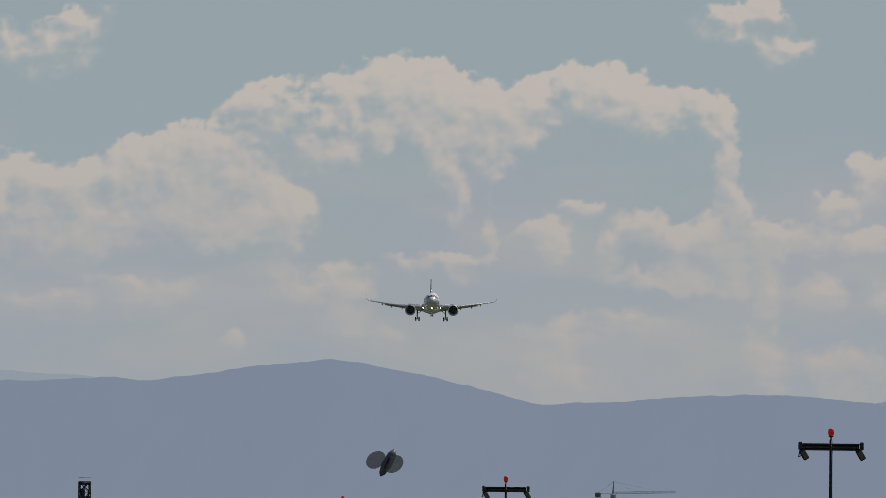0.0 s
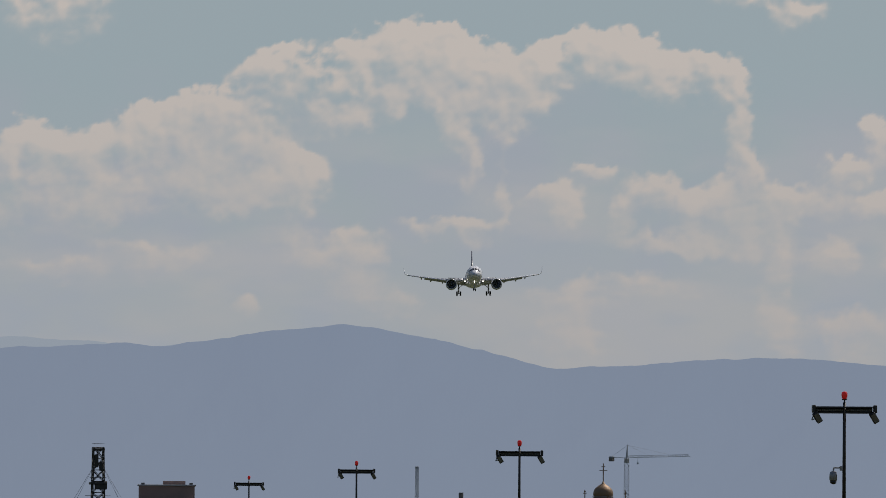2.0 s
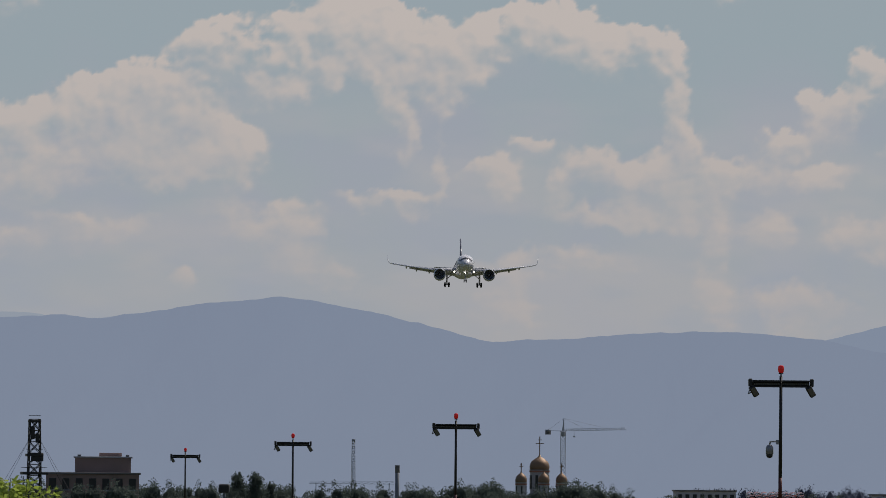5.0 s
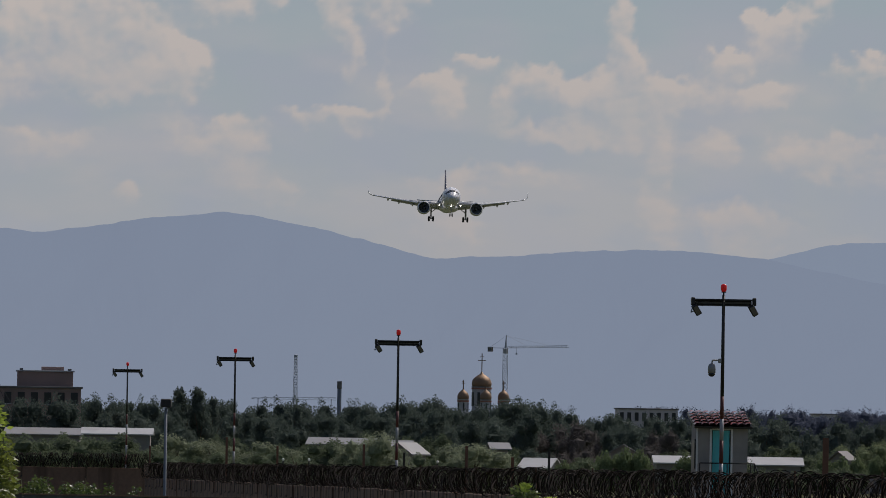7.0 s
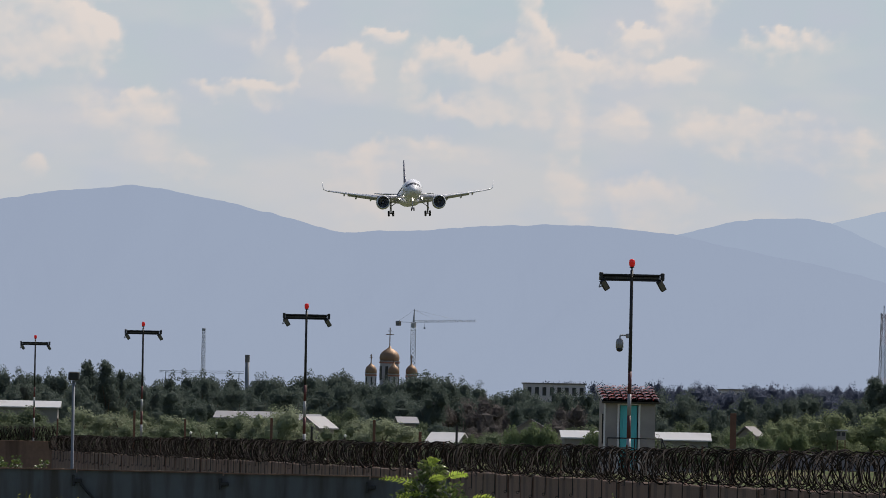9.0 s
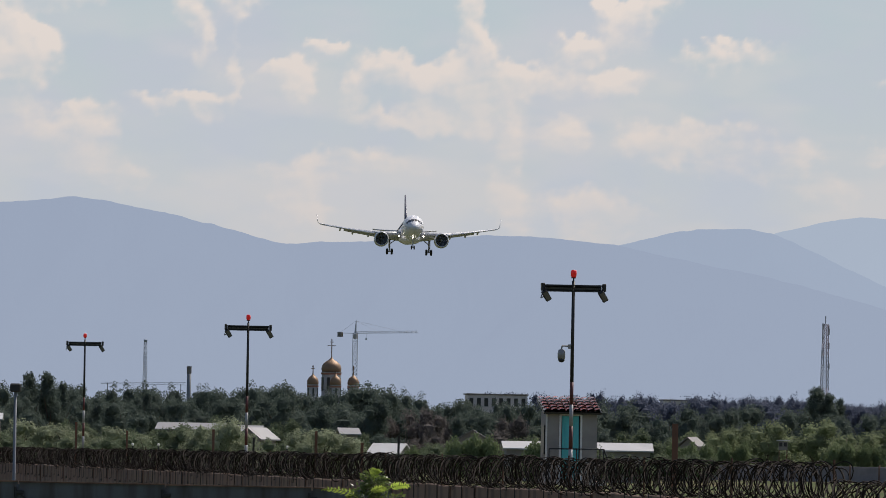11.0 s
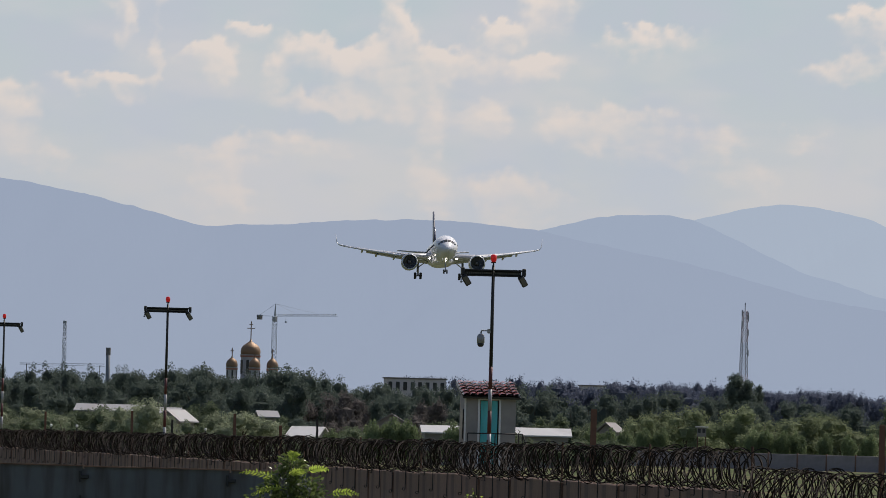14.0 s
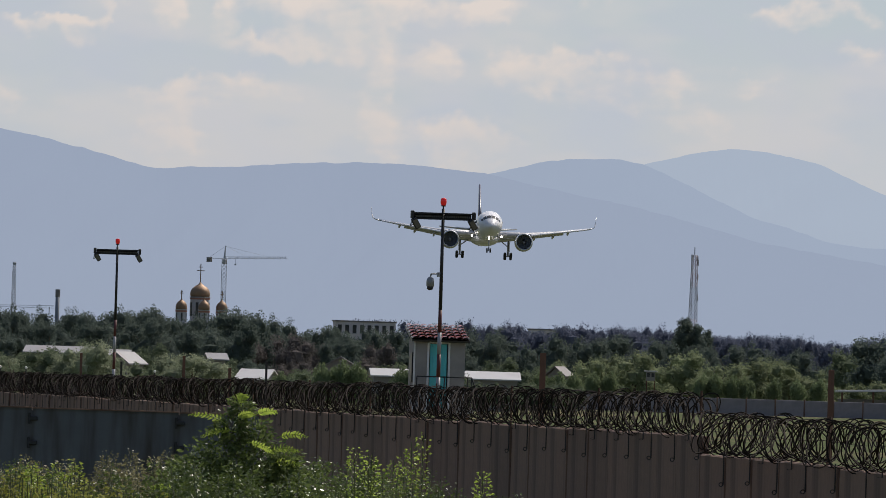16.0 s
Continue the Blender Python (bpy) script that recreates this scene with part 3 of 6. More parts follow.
        bm = bmesh.new()
        add_lathe(bm, [(R * 0.95, ey + 0.12), (R * 0.93, ey), (R * 0.86, ey - 0.06), (R * 0.81, ey + 0.04), (R * 0.80, ey + 0.9), (R * 0.79, ey + 0.92)], 28, (s * 5.78, 0, ez), axis="Y")
        for f in [f for f in bm.faces if len(f.verts) > 4]:
            bm.faces.remove(f)
        part("intake_lip", bm, M_LIP, engine, "polished metal intake lip", smooth=True)
        bm = bmesh.new()
        for k in range(18):
            w = 2 * math.pi * k / 18
            c, sn = math.cos(w), math.sin(w)
            c2, s2 = math.cos(w + 0.3), math.sin(w + 0.3)
            vs = [bm.verts.new((s * 5.78 + r * cc, ey + 0.75 + dy, ez + r * ss)) for r, cc, ss, dy in
                  ((0.3, c, sn, 0), (R * 0.8, c, sn, 0), (R * 0.8, c2, s2, 0.16), (0.3, c2, s2, 0.16))]
            bm.faces.new(vs)
        add_lathe(bm, [(R * 0.79, ey + 1.0), (0.2, ey + 1.02)], 20, (s * 5.78, 0, ez), axis="Y")
        part("fan", bm, M_FAN, engine, "dark fan blades")
        bm = bmesh.new()
        add_lathe(bm, [(0.02, ey + 0.2), (0.18, ey + 0.42), (0.32, ey + 0.75)], 14, (s * 5.78, 0, ez), axis="Y")
        part("spinner", bm, M_GEAR, engine, smooth=True)
        bm = bmesh.new()
        add_loft(bm, [[(s * 5.78 - 0.16, y, z0), (s * 5.78 + 0.16, y, z0), (s * 5.78 + 0.16, y, z1), (s * 5.78 - 0.16, y, z1)]
                      for y, z0, z1 in ((-5.8, 1.1, 1.32), (-3.5, 0.9, 1.5), (-1.0, 0.7, 1.3), (0.5, 0.5, 1.0))])
        part("pylon", bm, M_WINGGREY, engine)
        # tailplane
        bm = bmesh.new()
        add_loft(bm, [airfoil(s * 0.7, 15.6, 2.95, 3.6, 0.32), airfoil(s * 6.2, 18.9, 3.5, 1.5, 0.14)])
        part("tailplane", bm, M_WINGGREY, a, smooth=True)
        # main gear
        gear = bmesh.new()
        add_bar(gear, (s * 3.8, 0.9, 0.4), (s * 3.8, 0.9, -2.05), 0.16, 10)
        add_bar(gear, (s * 3.8, 0.9, -0.6), (s * 2.6, 0.9, 0.3), 0.09, 8)
        add_bar(gear, (s * 3.8, 0.9, -1.1), (s * 3.8, 1.9, 0.2), 0.07, 8)
        add_bar(gear, (s * 3.35, 0.9, -2.05), (s * 4.25, 0.9, -2.05), 0.09, 8)
        g = part("main_landing_gear", gear, M_GEAR, a, "steel main landing gear leg")
        bm = bmesh.new()
        add_box(bm, (s * 4.02, 0.9, -0.55), (0.05, 1.0, 1.7), 0.01)
        part("gear_door", bm, M_PLANEWHITE, g)
        for o in (-0.46, 0.46):
            bm = bmesh.new()
            n = 18
            rings = []
            for hx, rr in ((-0.2, 0.36), (-0.2, 0.52), (-0.12, 0.585), (0.12, 0.585), (0.2, 0.52), (0.2, 0.36)):
                rings.append([(s * 3.8 + o + hx, 0.9 + rr * math.cos(2 * math.pi * k / n), -2.05 + rr * math.sin(2 * math.pi * k / n)) for k in range(n)])
            add_loft(bm, rings)
            part("wheel", bm, M_TYRE, g, "black rubber tyre")
        # wing-root landing light
        bm = bmesh.new()
        add_lathe(bm, [(0.04, -5.7), (0.13, -5.68), (0.16, -5.58), (0.13, -5.3)], 14, (s * 2.32, 0, 0.55), axis="Y")
        part("landing_light", bm, M_LANDLIGHT, a, "bright white landing light")
    # fin
    bm = bmesh.new()
    rings = []
    for z, y0, ch, th in ((3.7, 12.6, 6.6, 0.32), (6.4, 15.5, 4.9, 0.24), (10.45, 19.2, 2.6, 0.13)):
        rings.append([(o * th, y0 + f * ch, z) for f, o in ((0, 0), (0.1, 0.8), (0.35, 1.0), (0.75, 0.6), (1, 0), (0.75, -0.6), (0.35, -1.0), (0.1, -0.8))])
    add_loft(bm, rings)
    part("tail_fin", bm, M_TAIL, a, "dark blue-grey tail fin", smooth=True)
    bm = bmesh.new()
    add_bar(bm, (0, -11.7, 0.3), (0, -11.9, -2.1), 0.1, 10)
    add_bar(bm, (0, -11.8, -0.6), (0, -10.6, 0.3), 0.06, 8)
    add_bar(bm, (-0.3, -11.9, -2.1), (0.3, -11.9, -2.1), 0.06, 8)
    g = part("nose_landing_gear", bm, M_GEAR, a, "steel nose landing gear leg")
    for o in (-0.26, 0.26):
        bm = bmesh.new()
        n = 16
        add_loft(bm, [[(o + hx, -11.9 + rr * math.cos(2 * math.pi * k / n), -2.1 + rr * math.sin(2 * math.pi * k / n)) for k in range(n)]
                      for hx, rr in ((-0.11, 0.22), (-0.11, 0.34), (-0.06, 0.38), (0.06, 0.38), (0.11, 0.34), (0.11, 0.22))])
        part("wheel", bm, M_TYRE, g, "black rubber tyre")
    for o in (-0.55, 0.55):
        bm = bmesh.new()
        add_box(bm, (o, -11.6, -0.05), (0.05, 1.9, 0.55), 0.01)
        part("gear_door", bm, M_PLANEWHITE, g)
    bm = bmesh.new()
    add_lathe(bm, [(0.03, -12.16), (0.10, -12.14), (0.13, -12.05), (0.08, -11.95)], 14, (0, 0, -0.2), axis="Y")
    part("taxi_light", bm, M_LANDLIGHT, g, "bright white nose light")
    return a


AIRLINER = airliner()


# ---- floodlight masts along the perimeter ----
def floodlight_mast():
    a = thing("floodlight_mast", Matrix(), "dark steel mast with crossbar, two floodlights and red obstruction light", "light mast", "perimeter floodlight masts")
    z = 9.2
    for lo, hi, m, lab in ((-0.02, 3.05, M_POLEGREY, "grey painted band"), (3.05, 3.7, M_POLERED, "dark red painted band"), (3.7, 4.33, M_POLEGREY, "grey painted band"),
                           (4.33, 5.03, M_POLERED, "dark red painted band"), (5.03, 5.68, M_POLEGREY, "grey painted band"), (5.68, 6.36, M_POLERED, "dark red painted band"), (6.36, z + 0.22, M_BLACK, "black painted upper pole")):
        bm = bmesh.new()
        r = 0.075 - 0.003 * lo
        add_lathe(bm, [(r, lo), (r - 0.003 * (hi - lo), hi)], 12)
        part("pole_section", bm, m, a, lab, smooth=True)
    bm = bmesh.new()
    add_box(bm, (0, -0.02, z + 0.07), (1.72, 0.26, 0.035))
    add_box(bm, (0, -0.02, z - 0.10), (1.72, 0.26, 0.035))
    add_box(bm, (0, 0.10, z), (1.72, 0.03, 0.2))
    bar = part("crossbar", bm, M_BLACK, a, "black steel trough crossbar")
    bm = bmesh.new()
    add_box(bm, (0, -0.02, z - 0.02), (1.70, 0.02, 0.055))
    part("cable_tray", bm, M_FLOODGLASS, bar, "grey slotted tray inside the crossbar")
    for k in range(26):
        bm = bmesh.new()
        add_box(bm, (-0.83 + k * 0.0664, -0.035, z - 0.02), (0.02, 0.012, 0.1))
        part("slat", bm, M_BLACK, bar)
    for s in (-1, 1):
        bm = bmesh.new()
        add_box(bm, (s * 0.93, 0, z + 0.02), (0.10, 0.3, 0.24), 0.02)
        part("end_box", bm, M_BLACK, a)
        bm = bmesh.new()
        mm = pose(0, 0, 0, 15, -32, 0)
        c = Vector((s * 0.86 + 0.03, -0.12, z - 0.24))
        add_box(bm, c, (0.18, 0.16, 0.34), 0.02, mm)
        fl = part("floodlight", bm, M_BLACK, a, "black floodlight head tilted down")
        bm = bmesh.new()
        add_box(bm, c + mm @ Vector((0, -0.085, 0)), (0.13, 0.012, 0.27), 0, mm)
        part("glass", bm, M_FLOODGLASS, fl, "pale floodlight glass")
        bm = bmesh.new()
        add_bar(bm, (s * 0.92, -0.05, z - 0.1), (s * 1.0, -0.1, z - 0.32), 0.018, 6)
        add_bar(bm, (s * 1.0, -0.1, z - 0.32), c, 0.018, 6)
        part("bracket", bm, M_POLEGREY, fl)
    bm = bmesh.new()
    add_bar(bm, (0, 0, z + 0.2), (0, 0, z + 0.30), 0.025, 8)
    add_lathe(bm, [(0.07, z + 0.29), (0.08, z + 0.32)], 12)
    base = part("beacon_base", bm, M_BLACK, a)
    bm = bmesh.new()
    add_lathe(bm, [(0.055, z + 0.32), (0.085, z + 0.36), (0.095, z + 0.45), (0.085, z + 0.52), (0.04, z + 0.55)], 14)
    part("red_lens", bm, M_LENS, base, "glowing red obstruction lens", smooth=True)
    return a


def masts():
    first = floodlight_mast()
    first.matrix_world = pose(*spot(0.0, 290), 0.0, 0, 0, 6)
    for b, d, dz in ((-33.78, 399, -0.32), (-50.76, 506, -0.27), (-61.98, 628, -0.2)):
        copy_thing(first, pose(*spot(b, d), dz, 0, 0, 6))
    # dome surveillance camera, only on the nearest mast
    bm = bmesh.new()
    zc = height(6.0, 290) + 0.2
    add_bar(bm, (-0.02, 0, 0.45), (-0.36, -0.04, 0.45), 0.03, 8)
    add_box(bm, (-0.1, 0, 0.43), (0.12, 0.14, 0.16), 0.02)
    add_bar(bm, (-0.36, -0.04, 0.45), (-0.38, -0.04, 0.34), 0.03, 8)
    arm = thing("dome_camera", pose(*spot(0, 290), zc + 0.12) @ Matrix.Diagonal((0.86, 0.86, 0.86, 1)), "grey weatherproof dome camera on a bracket arm", "security camera")
    part("arm", bm, M_POLEGREY, arm)
    bm = bmesh.new()
    add_lathe(bm, [(0.05, 0.34), (0.11, 0.30), (0.135, 0.2), (0.135, 0.02), (0.12, 0.0)], 16, (-0.38, -0.04, 0))
    part("housing", bm, M_GEAR, arm, "grey sun-shield housing", smooth=True)
    bm = bmesh.new()
    add_lathe(bm, [(0.12, 0.0), (0.115, -0.06), (0.08, -0.11), (0.03, -0.13)], 16, (-0.38, -0.04, 0))
    part("dome", bm, M_GLASS_DARK, arm, "smoked glass dome", smooth=True)
    # grey pole with a box head beside the steel fence
    x, y = spot(-57.9, 243)
    a = thing("lamp_post", pose(x, y, 0), "grey steel post with a square dark head", "lamp post")
    bm = bmesh.new()
    add_lathe(bm, [(0.044, -0.02), (0.036, height(3.0, 243) - 0.1)], 10)
    part("pole", bm, M_TOWERPAINT, a, smooth=True)
    bm = bmesh.new()
    add_box(bm, (0, 0, height(3.05, 243)), (0.27, 0.27, 0.22), 0.03)
    part("head", bm, M_BLACK, a)


masts()


# ---- guard booth on its platform ----
def guard_booth():
    x, y = spot(-0.2, 292.5)
    fl = 3.36
    a = thing("guard_booth", pose(x, y, 0, 0, 0, 6.5), "small grey guard booth with red tiled roof and turquoise door", "guard booth")
    w, d, h = 1.54, 1.6, 2.12
    x0, x1 = -0.34, 0.26
    for name, c, size in (("floor_slab", (0, 0, fl + 0.06), (w - 0.22, d - 0.22, 0.12)), ("side_wall", (-w / 2 + 0.05, 0, fl + h / 2), (0.1, d, h)), ("side_wall", (w / 2 - 0.05, 0, fl + h / 2), (0.1, d, h)),
                          ("back_wall", (0, d / 2 - 0.05, fl + h / 2), (w - 0.2, 0.1, h)), ("front_wall", ((-w / 2 + 0.1 + x0) / 2, -d / 2 + 0.05, fl + h / 2), (x0 + w / 2 - 0.1, 0.1, h)),
                          ("front_wall", ((w / 2 - 0.1 + x1) / 2, -d / 2 + 0.05, fl + h / 2), (w / 2 - 0.1 - x1, 0.1, h)), ("lintel", ((x0 + x1) / 2, -d / 2 + 0.05, fl + 2.0 + (h - 2.0) / 2), (x1 - x0, 0.1, h - 2.0))):
        bm = bmesh.new()
        add_box(bm, c, size)
        part(name, bm, M_RENDERWALL, a, "weathered grey rendered wall")
    bm = bmesh.new()
    add_box(bm, ((x0 + x1) / 2, -d / 2 + 0.06, fl + 1.0), (x1 - x0 - 0.09, 0.04, 1.94))
    door = part("door", bm, M_TEAL, a, "turquoise painted door")
    for xx in (x0 + 0.13, (x0 + x1) / 2 + 0.1):
        bm = bmesh.new()
        add_box(bm, (xx, -d / 2 + 0.03, fl + 1.0), (0.02, 0.02, 1.9))
        part("batten", bm, M_TEAL, door)
    bm = bmesh.new()
    add_box(bm, (x0 - 0.02, -d / 2 - 0.02, fl + 1.0), (0.06, 0.05, 2.04))
    add_box(bm, (x1 + 0.02, -d / 2 - 0.02, fl + 1.0), (0.06, 0.05, 2.04))
    add_box(bm, ((x0 + x1) / 2, -d / 2 - 0.02, fl + 2.02), (x1 - x0 - 0.02, 0.05, 0.06))
    part("door_frame", bm, M_WHITETRIM, a, "white door frame")
    bm = bmesh.new()
    add_box(bm, (-w / 2 - 0.02, -0.1, fl + 1.25), (0.05, 0.7, 0.9))
    part("side_window", bm, M_DARK, a, "dark side window")
    for xx in (-w / 2 + 0.01, ):
        bm = bmesh.new()
        add_box(bm, (xx - 0.02, -d / 2 - 0.005, fl + h / 2), (0.05, 0.05, h))
        part("corner_trim", bm, M_WHITETRIM, a)
    # roof: one slope rising away from the door, in curved tiles
    tilt = pose(0, 0, 0, 11.5, 0, 0)
    bm = bmesh.new()
    add_box(bm, (0, -0.05, fl + h + 0.14), (w + 0.24, d + 0.42, 0.06), 0, tilt)
    roof = part("roof", bm, M_DARK, a, "dark roof boarding")
    bm = bmesh.new()
    n = 6
    for k in range(n):
        a0, a1 = math.pi * k / n, math.pi * (k + 1) / n
        vs = [bm.verts.new((0.112 * math.cos(q), yy, 0.075 * math.sin(q) + zz)) for q, yy, zz in ((a0, -0.22, 0.05), (a1, -0.22, 0.05), (a1, 0.22, 0), (a0, 0.22, 0))]
        bm.faces.new(vs)
    tme = bpy.data.meshes.new("roof_tile")
    bm.to_mesh(tme)
    bm.free()
    tme.materials.append(M_TILE)
    for r in range(5):
        for c in range(8):
            t = new("roof_tile", tme)
            t.parent = roof
            t.matrix_local = Matrix.Translation((0, -0.05, fl + h + 0.14)) @ tilt @ pose(-0.775 + c * 0.2215 + random.uniform(-0.006, 0.006), -0.84 + r * 0.425, 0.034, 0, 0, random.uniform(-2, 2))
    # platform, legs and rail
    bm = bmesh.new()
    add_box(bm, (0.05, -0.35, fl - 0.06), (w + 0.3, d + 1.0, 0.12))
    part("platform", bm, M_RENDERWALL, a, "concrete platform slab")
    for px in (-0.75, 0.85):
        for py in (-1.0, 0.55):
            bm = bmesh.new()
            add_box(bm, (px, py, (fl - 0.12) / 2), (0.16, 0.16, fl - 0.12))
            part("leg", bm, M_RUST, a)
    for (p, q) in (((-0.72, -1.1), (0.95, -1.1)), ((0.95, -1.1), (0.95, -0.1))):
        for zz in (0.98, 0.5):
            bm = bmesh.new()
            add_bar(bm, (*p, fl + zz), (*q, fl + zz), 0.02, 6)
            part("rail", bm, M_BLACK, a)
    for px, py in ((-0.72, -1.1), (0.95, -1.1), (0.95, -0.1), (0.12, -1.1)):
        bm = bmesh.new()
        add_bar(bm, (px, py, fl - 0.02), (px, py, fl + 0.98), 0.02, 6)
        part("rail_post", bm, M_BLACK, a)
    bm = bmesh.new()
    add_bar(bm, (0.95, -1.1, fl + 0.98), (1.35, -1.1, fl + 0.0), 0.022, 6)
    part("stair_rail", bm, M_BLACK, a)


guard_booth()


# ---- concrete perimeter wall with razor wire ----
def wall_x(y):
    return 26.55 - 0.107 * y


def wall_top(y):
    return 3.15 if y < 197.3 else 3.51 - (y - 197.3) * 0.0032


WALL_END, WEST_TOP = 563.0, 2.86          # there the wall turns west along y, a little higher
WALL_ROT = math.degrees(math.atan2(0.107, 1.0))


def perimeter_wall():
    root = tagged(new("perimeter_wall"), "weathered grey concrete slab perimeter wall", "wall", kind="structure")
    L = 3.8 * math.cos(radians(WALL_ROT))
    rod = bmesh.new()
    add_bar(rod, (0, 0, 0), (0, 0, -0.62), 0.015, 5)
    for k in range(6):
        w0, w1 = math.pi * 2 * k / 6, math.pi * 2 * (k + 1) / 6
        add_bar(rod, (-0.042 + 0.042 * math.cos(w0), 0, -0.62 + 0.042 * math.sin(w0)), (-0.042 + 0.042 * math.cos(w1), 0, -0.62 + 0.042 * math.sin(w1)), 0.014, 4)
    rod_me = bpy.data.meshes.new("iron_rod")
    rod.to_mesh(rod_me)
    rod.free()
    rod_me.materials.append(M_RODS)
    meshes = {}
    y = 140.0
    while y < WALL_END:
        yc = y + L / 2
        step = yc < 197.3
        bm = meshes.get(step)
        if bm is None:
            b = bmesh.new()
            add_box(b, (0, 0, 1.55), (0.18, 3.77, 4.6), 0.03)
            bm = bpy.data.meshes.new("concrete_slab")
            b.to_mesh(bm)
            b.free()
            bm.materials.append(M_CONCRETE)
            meshes[step] = bm
        ob = new("concrete_slab", bm)
        ob.parent = root
        zt = wall_top(yc) + random.uniform(-0.02, 0.02)
        ob.matrix_local = pose(wall_x(yc), yc, zt - 3.85, 0, random.uniform(-0.4, 0.4), WALL_ROT + random.uniform(-0.5, 0.5))
        r = new("iron_rod", rod_me)
        r.parent = root
        r.matrix_local = pose(wall_x(y) - 0.13, y, zt + 0.05, random.uniform(-2, 2), 0, 0) @ Matrix.Diagonal((1, 1, random.uniform(0.82, 1.1), 1))
        if random.random() < 0.35:
            r = new("iron_rod", rod_me)
            r.parent = root
            yy = y + L * random.uniform(0.3, 0.7)
            r.matrix_local = pose(wall_x(yy) - 0.13, yy, zt + 0.05) @ Matrix.Diagonal((1, 1, random.uniform(0.2, 0.45), 1))
        y += L
    x = wall_x(WALL_END) - 1.9
    while x > -52:
        ob = new("concrete_slab", meshes[False])
        ob.parent = root
        zt = WEST_TOP + random.uniform(-0.02, 0.02)
        ob.matrix_local = pose(x, WALL_END + 4, zt - 3.85, 0, random.uniform(-0.4, 0.4), 90 + random.uniform(-0.5, 0.5))
        r = new("iron_rod", rod_me)
        r.parent = root
        r.matrix_local = pose(x - 1.9, WALL_END + 3.85, zt + 0.05)
        x -= 3.8


def tube(points, r, sides=3):
    """Vertices and faces of a thin wire through the points."""
    P = np.asarray(points, float)
    T = np.gradient(P, axis=0)
    T /= np.linalg.norm(T, axis=1)[:, None] + 1e-9
    U = np.cross(T, (0.31, 0.93, 0.2))
    U /= np.linalg.norm(U, axis=1)[:, None] + 1e-9
    V = np.cross(T, U)
    rings = [P + r * (math.cos(2 * math.pi * k / sides) * U + math.sin(2 * math.pi * k / sides) * V) for k in range(sides)]
    verts = np.stack(rings, 1).reshape(-1, 3)
    n = len(P)
    faces = [(i * sides + k, i * sides + (k + 1) % sides, (i + 1) * sides + (k + 1) % sides, (i + 1) * sides + k) for i in range(n - 1) for k in range(sides)]
    return verts, faces


def razor_wire():
    rng = np.random.RandomState(4)
    edges = [141, 160, 179, 197.0, 214, 231, 248, 265, 283, 302, 325, 350, 380, 415, 455, 500, WALL_END]
    for y0, y1 in zip(edges, edges[1:]):
        root = thing("razor_wire_coil", pose(0, 0, 0), "rusted razor wire coil on top of the concrete wall", "razor wire", "razor wire coils")
        for turn, rr, pitch in ((1, 0.45, 0.90), (-1, 0.45, 0.98), (1, 0.38, 1.7), (-1, 0.41, 2.0)):
            n_turn = int((y1 - y0 + 0.4) / pitch)
            t = np.linspace(0, n_turn, n_turn * 22)
            y = y0 - 0.2 + t * pitch
            w = 2 * math.pi * t * turn

            def drift(lo, hi):
                return np.interp(t, np.arange(n_turn + 2), rng.uniform(lo, hi, n_turn + 2))

            sag = np.interp(y, np.arange(100, 700, 2.7), rng.uniform(-0.08, 0.05, len(np.arange(100, 700, 2.7))))
            wob = drift(0.78, 1.08)
            x = 26.55 - 0.107 * y + 0.30 * wob * np.cos(w) + 0.22 * drift(-0.9, 0.9) + drift(-0.26, 0.26) * np.sin(w)
            z = np.where(y < 197.2, 3.15, 3.51 - (y - 197.3) * 0.0032) + 0.44 + sag + rr * wob * np.sin(w)
            yy = y + drift(-1.4, 1.4) * np.sin(w + 0.6) * 0.8
            v, f = tube(np.stack([x, yy, z], 1), 0.0145)
            mesh_object("wire", v, f, M_WIRE, root)
        # stretched line wires and a bracket post
        for dx, dz in ((0.0, 0.02), (0.05, 0.45), (0.0, 0.84)):
            ys = np.linspace(y0, y1, 12)
            pts = [(wall_x(q) + dx, q, wall_top(q) + dz + 0.02 * math.sin(q * 3)) for q in ys]
            v, f = tube(pts, 0.008)
            mesh_object("line_wire", v, f, M_WIRE, root)
        bm = bmesh.new()
        add_bar(bm, (wall_x(y0 + 0.5), y0 + 0.5, wall_top(y0 + 0.5) - 0.3), (wall_x(y0 + 0.5), y0 + 0.5, wall_top(y0 + 0.5) + 0.92), 0.028, 5)
        part("bracket_post", bm, M_RUST, root)
    # the west run, along x
    root = thing("razor_wire_coil", pose(0, 0, 0), "rusted razor wire coil on top of the concrete wall", "razor wire", "razor wire coils")
    for turn, rr, pitch in ((1, 0.45, 0.16), (-1, 0.45, 0.18), (1, 0.40, 0.3)):
        n_turn = int(18 / pitch)
        t = np.linspace(0, n_turn, n_turn * 14)
        w = 2 * math.pi * t * turn
        lean = np.interp(t, np.arange(n_turn + 2), rng.uniform(-0.35, 0.35, n_turn + 2))
        wob = np.interp(t, np.arange(n_turn + 2), rng.uniform(0.8, 1.08, n_turn + 2))
        x = wall_x(WALL_END) - t * pitch + lean * np.sin(w)
        v, f = tube(np.stack([x, WALL_END + 4 + rr * wob * np.cos(w), WEST_TOP + 0.43 + rr * wob * np.sin(w)], 1), 0.0155)
        mesh_object("wire", v, f, M_WIRE, root)


perimeter_wall()
razor_wire()


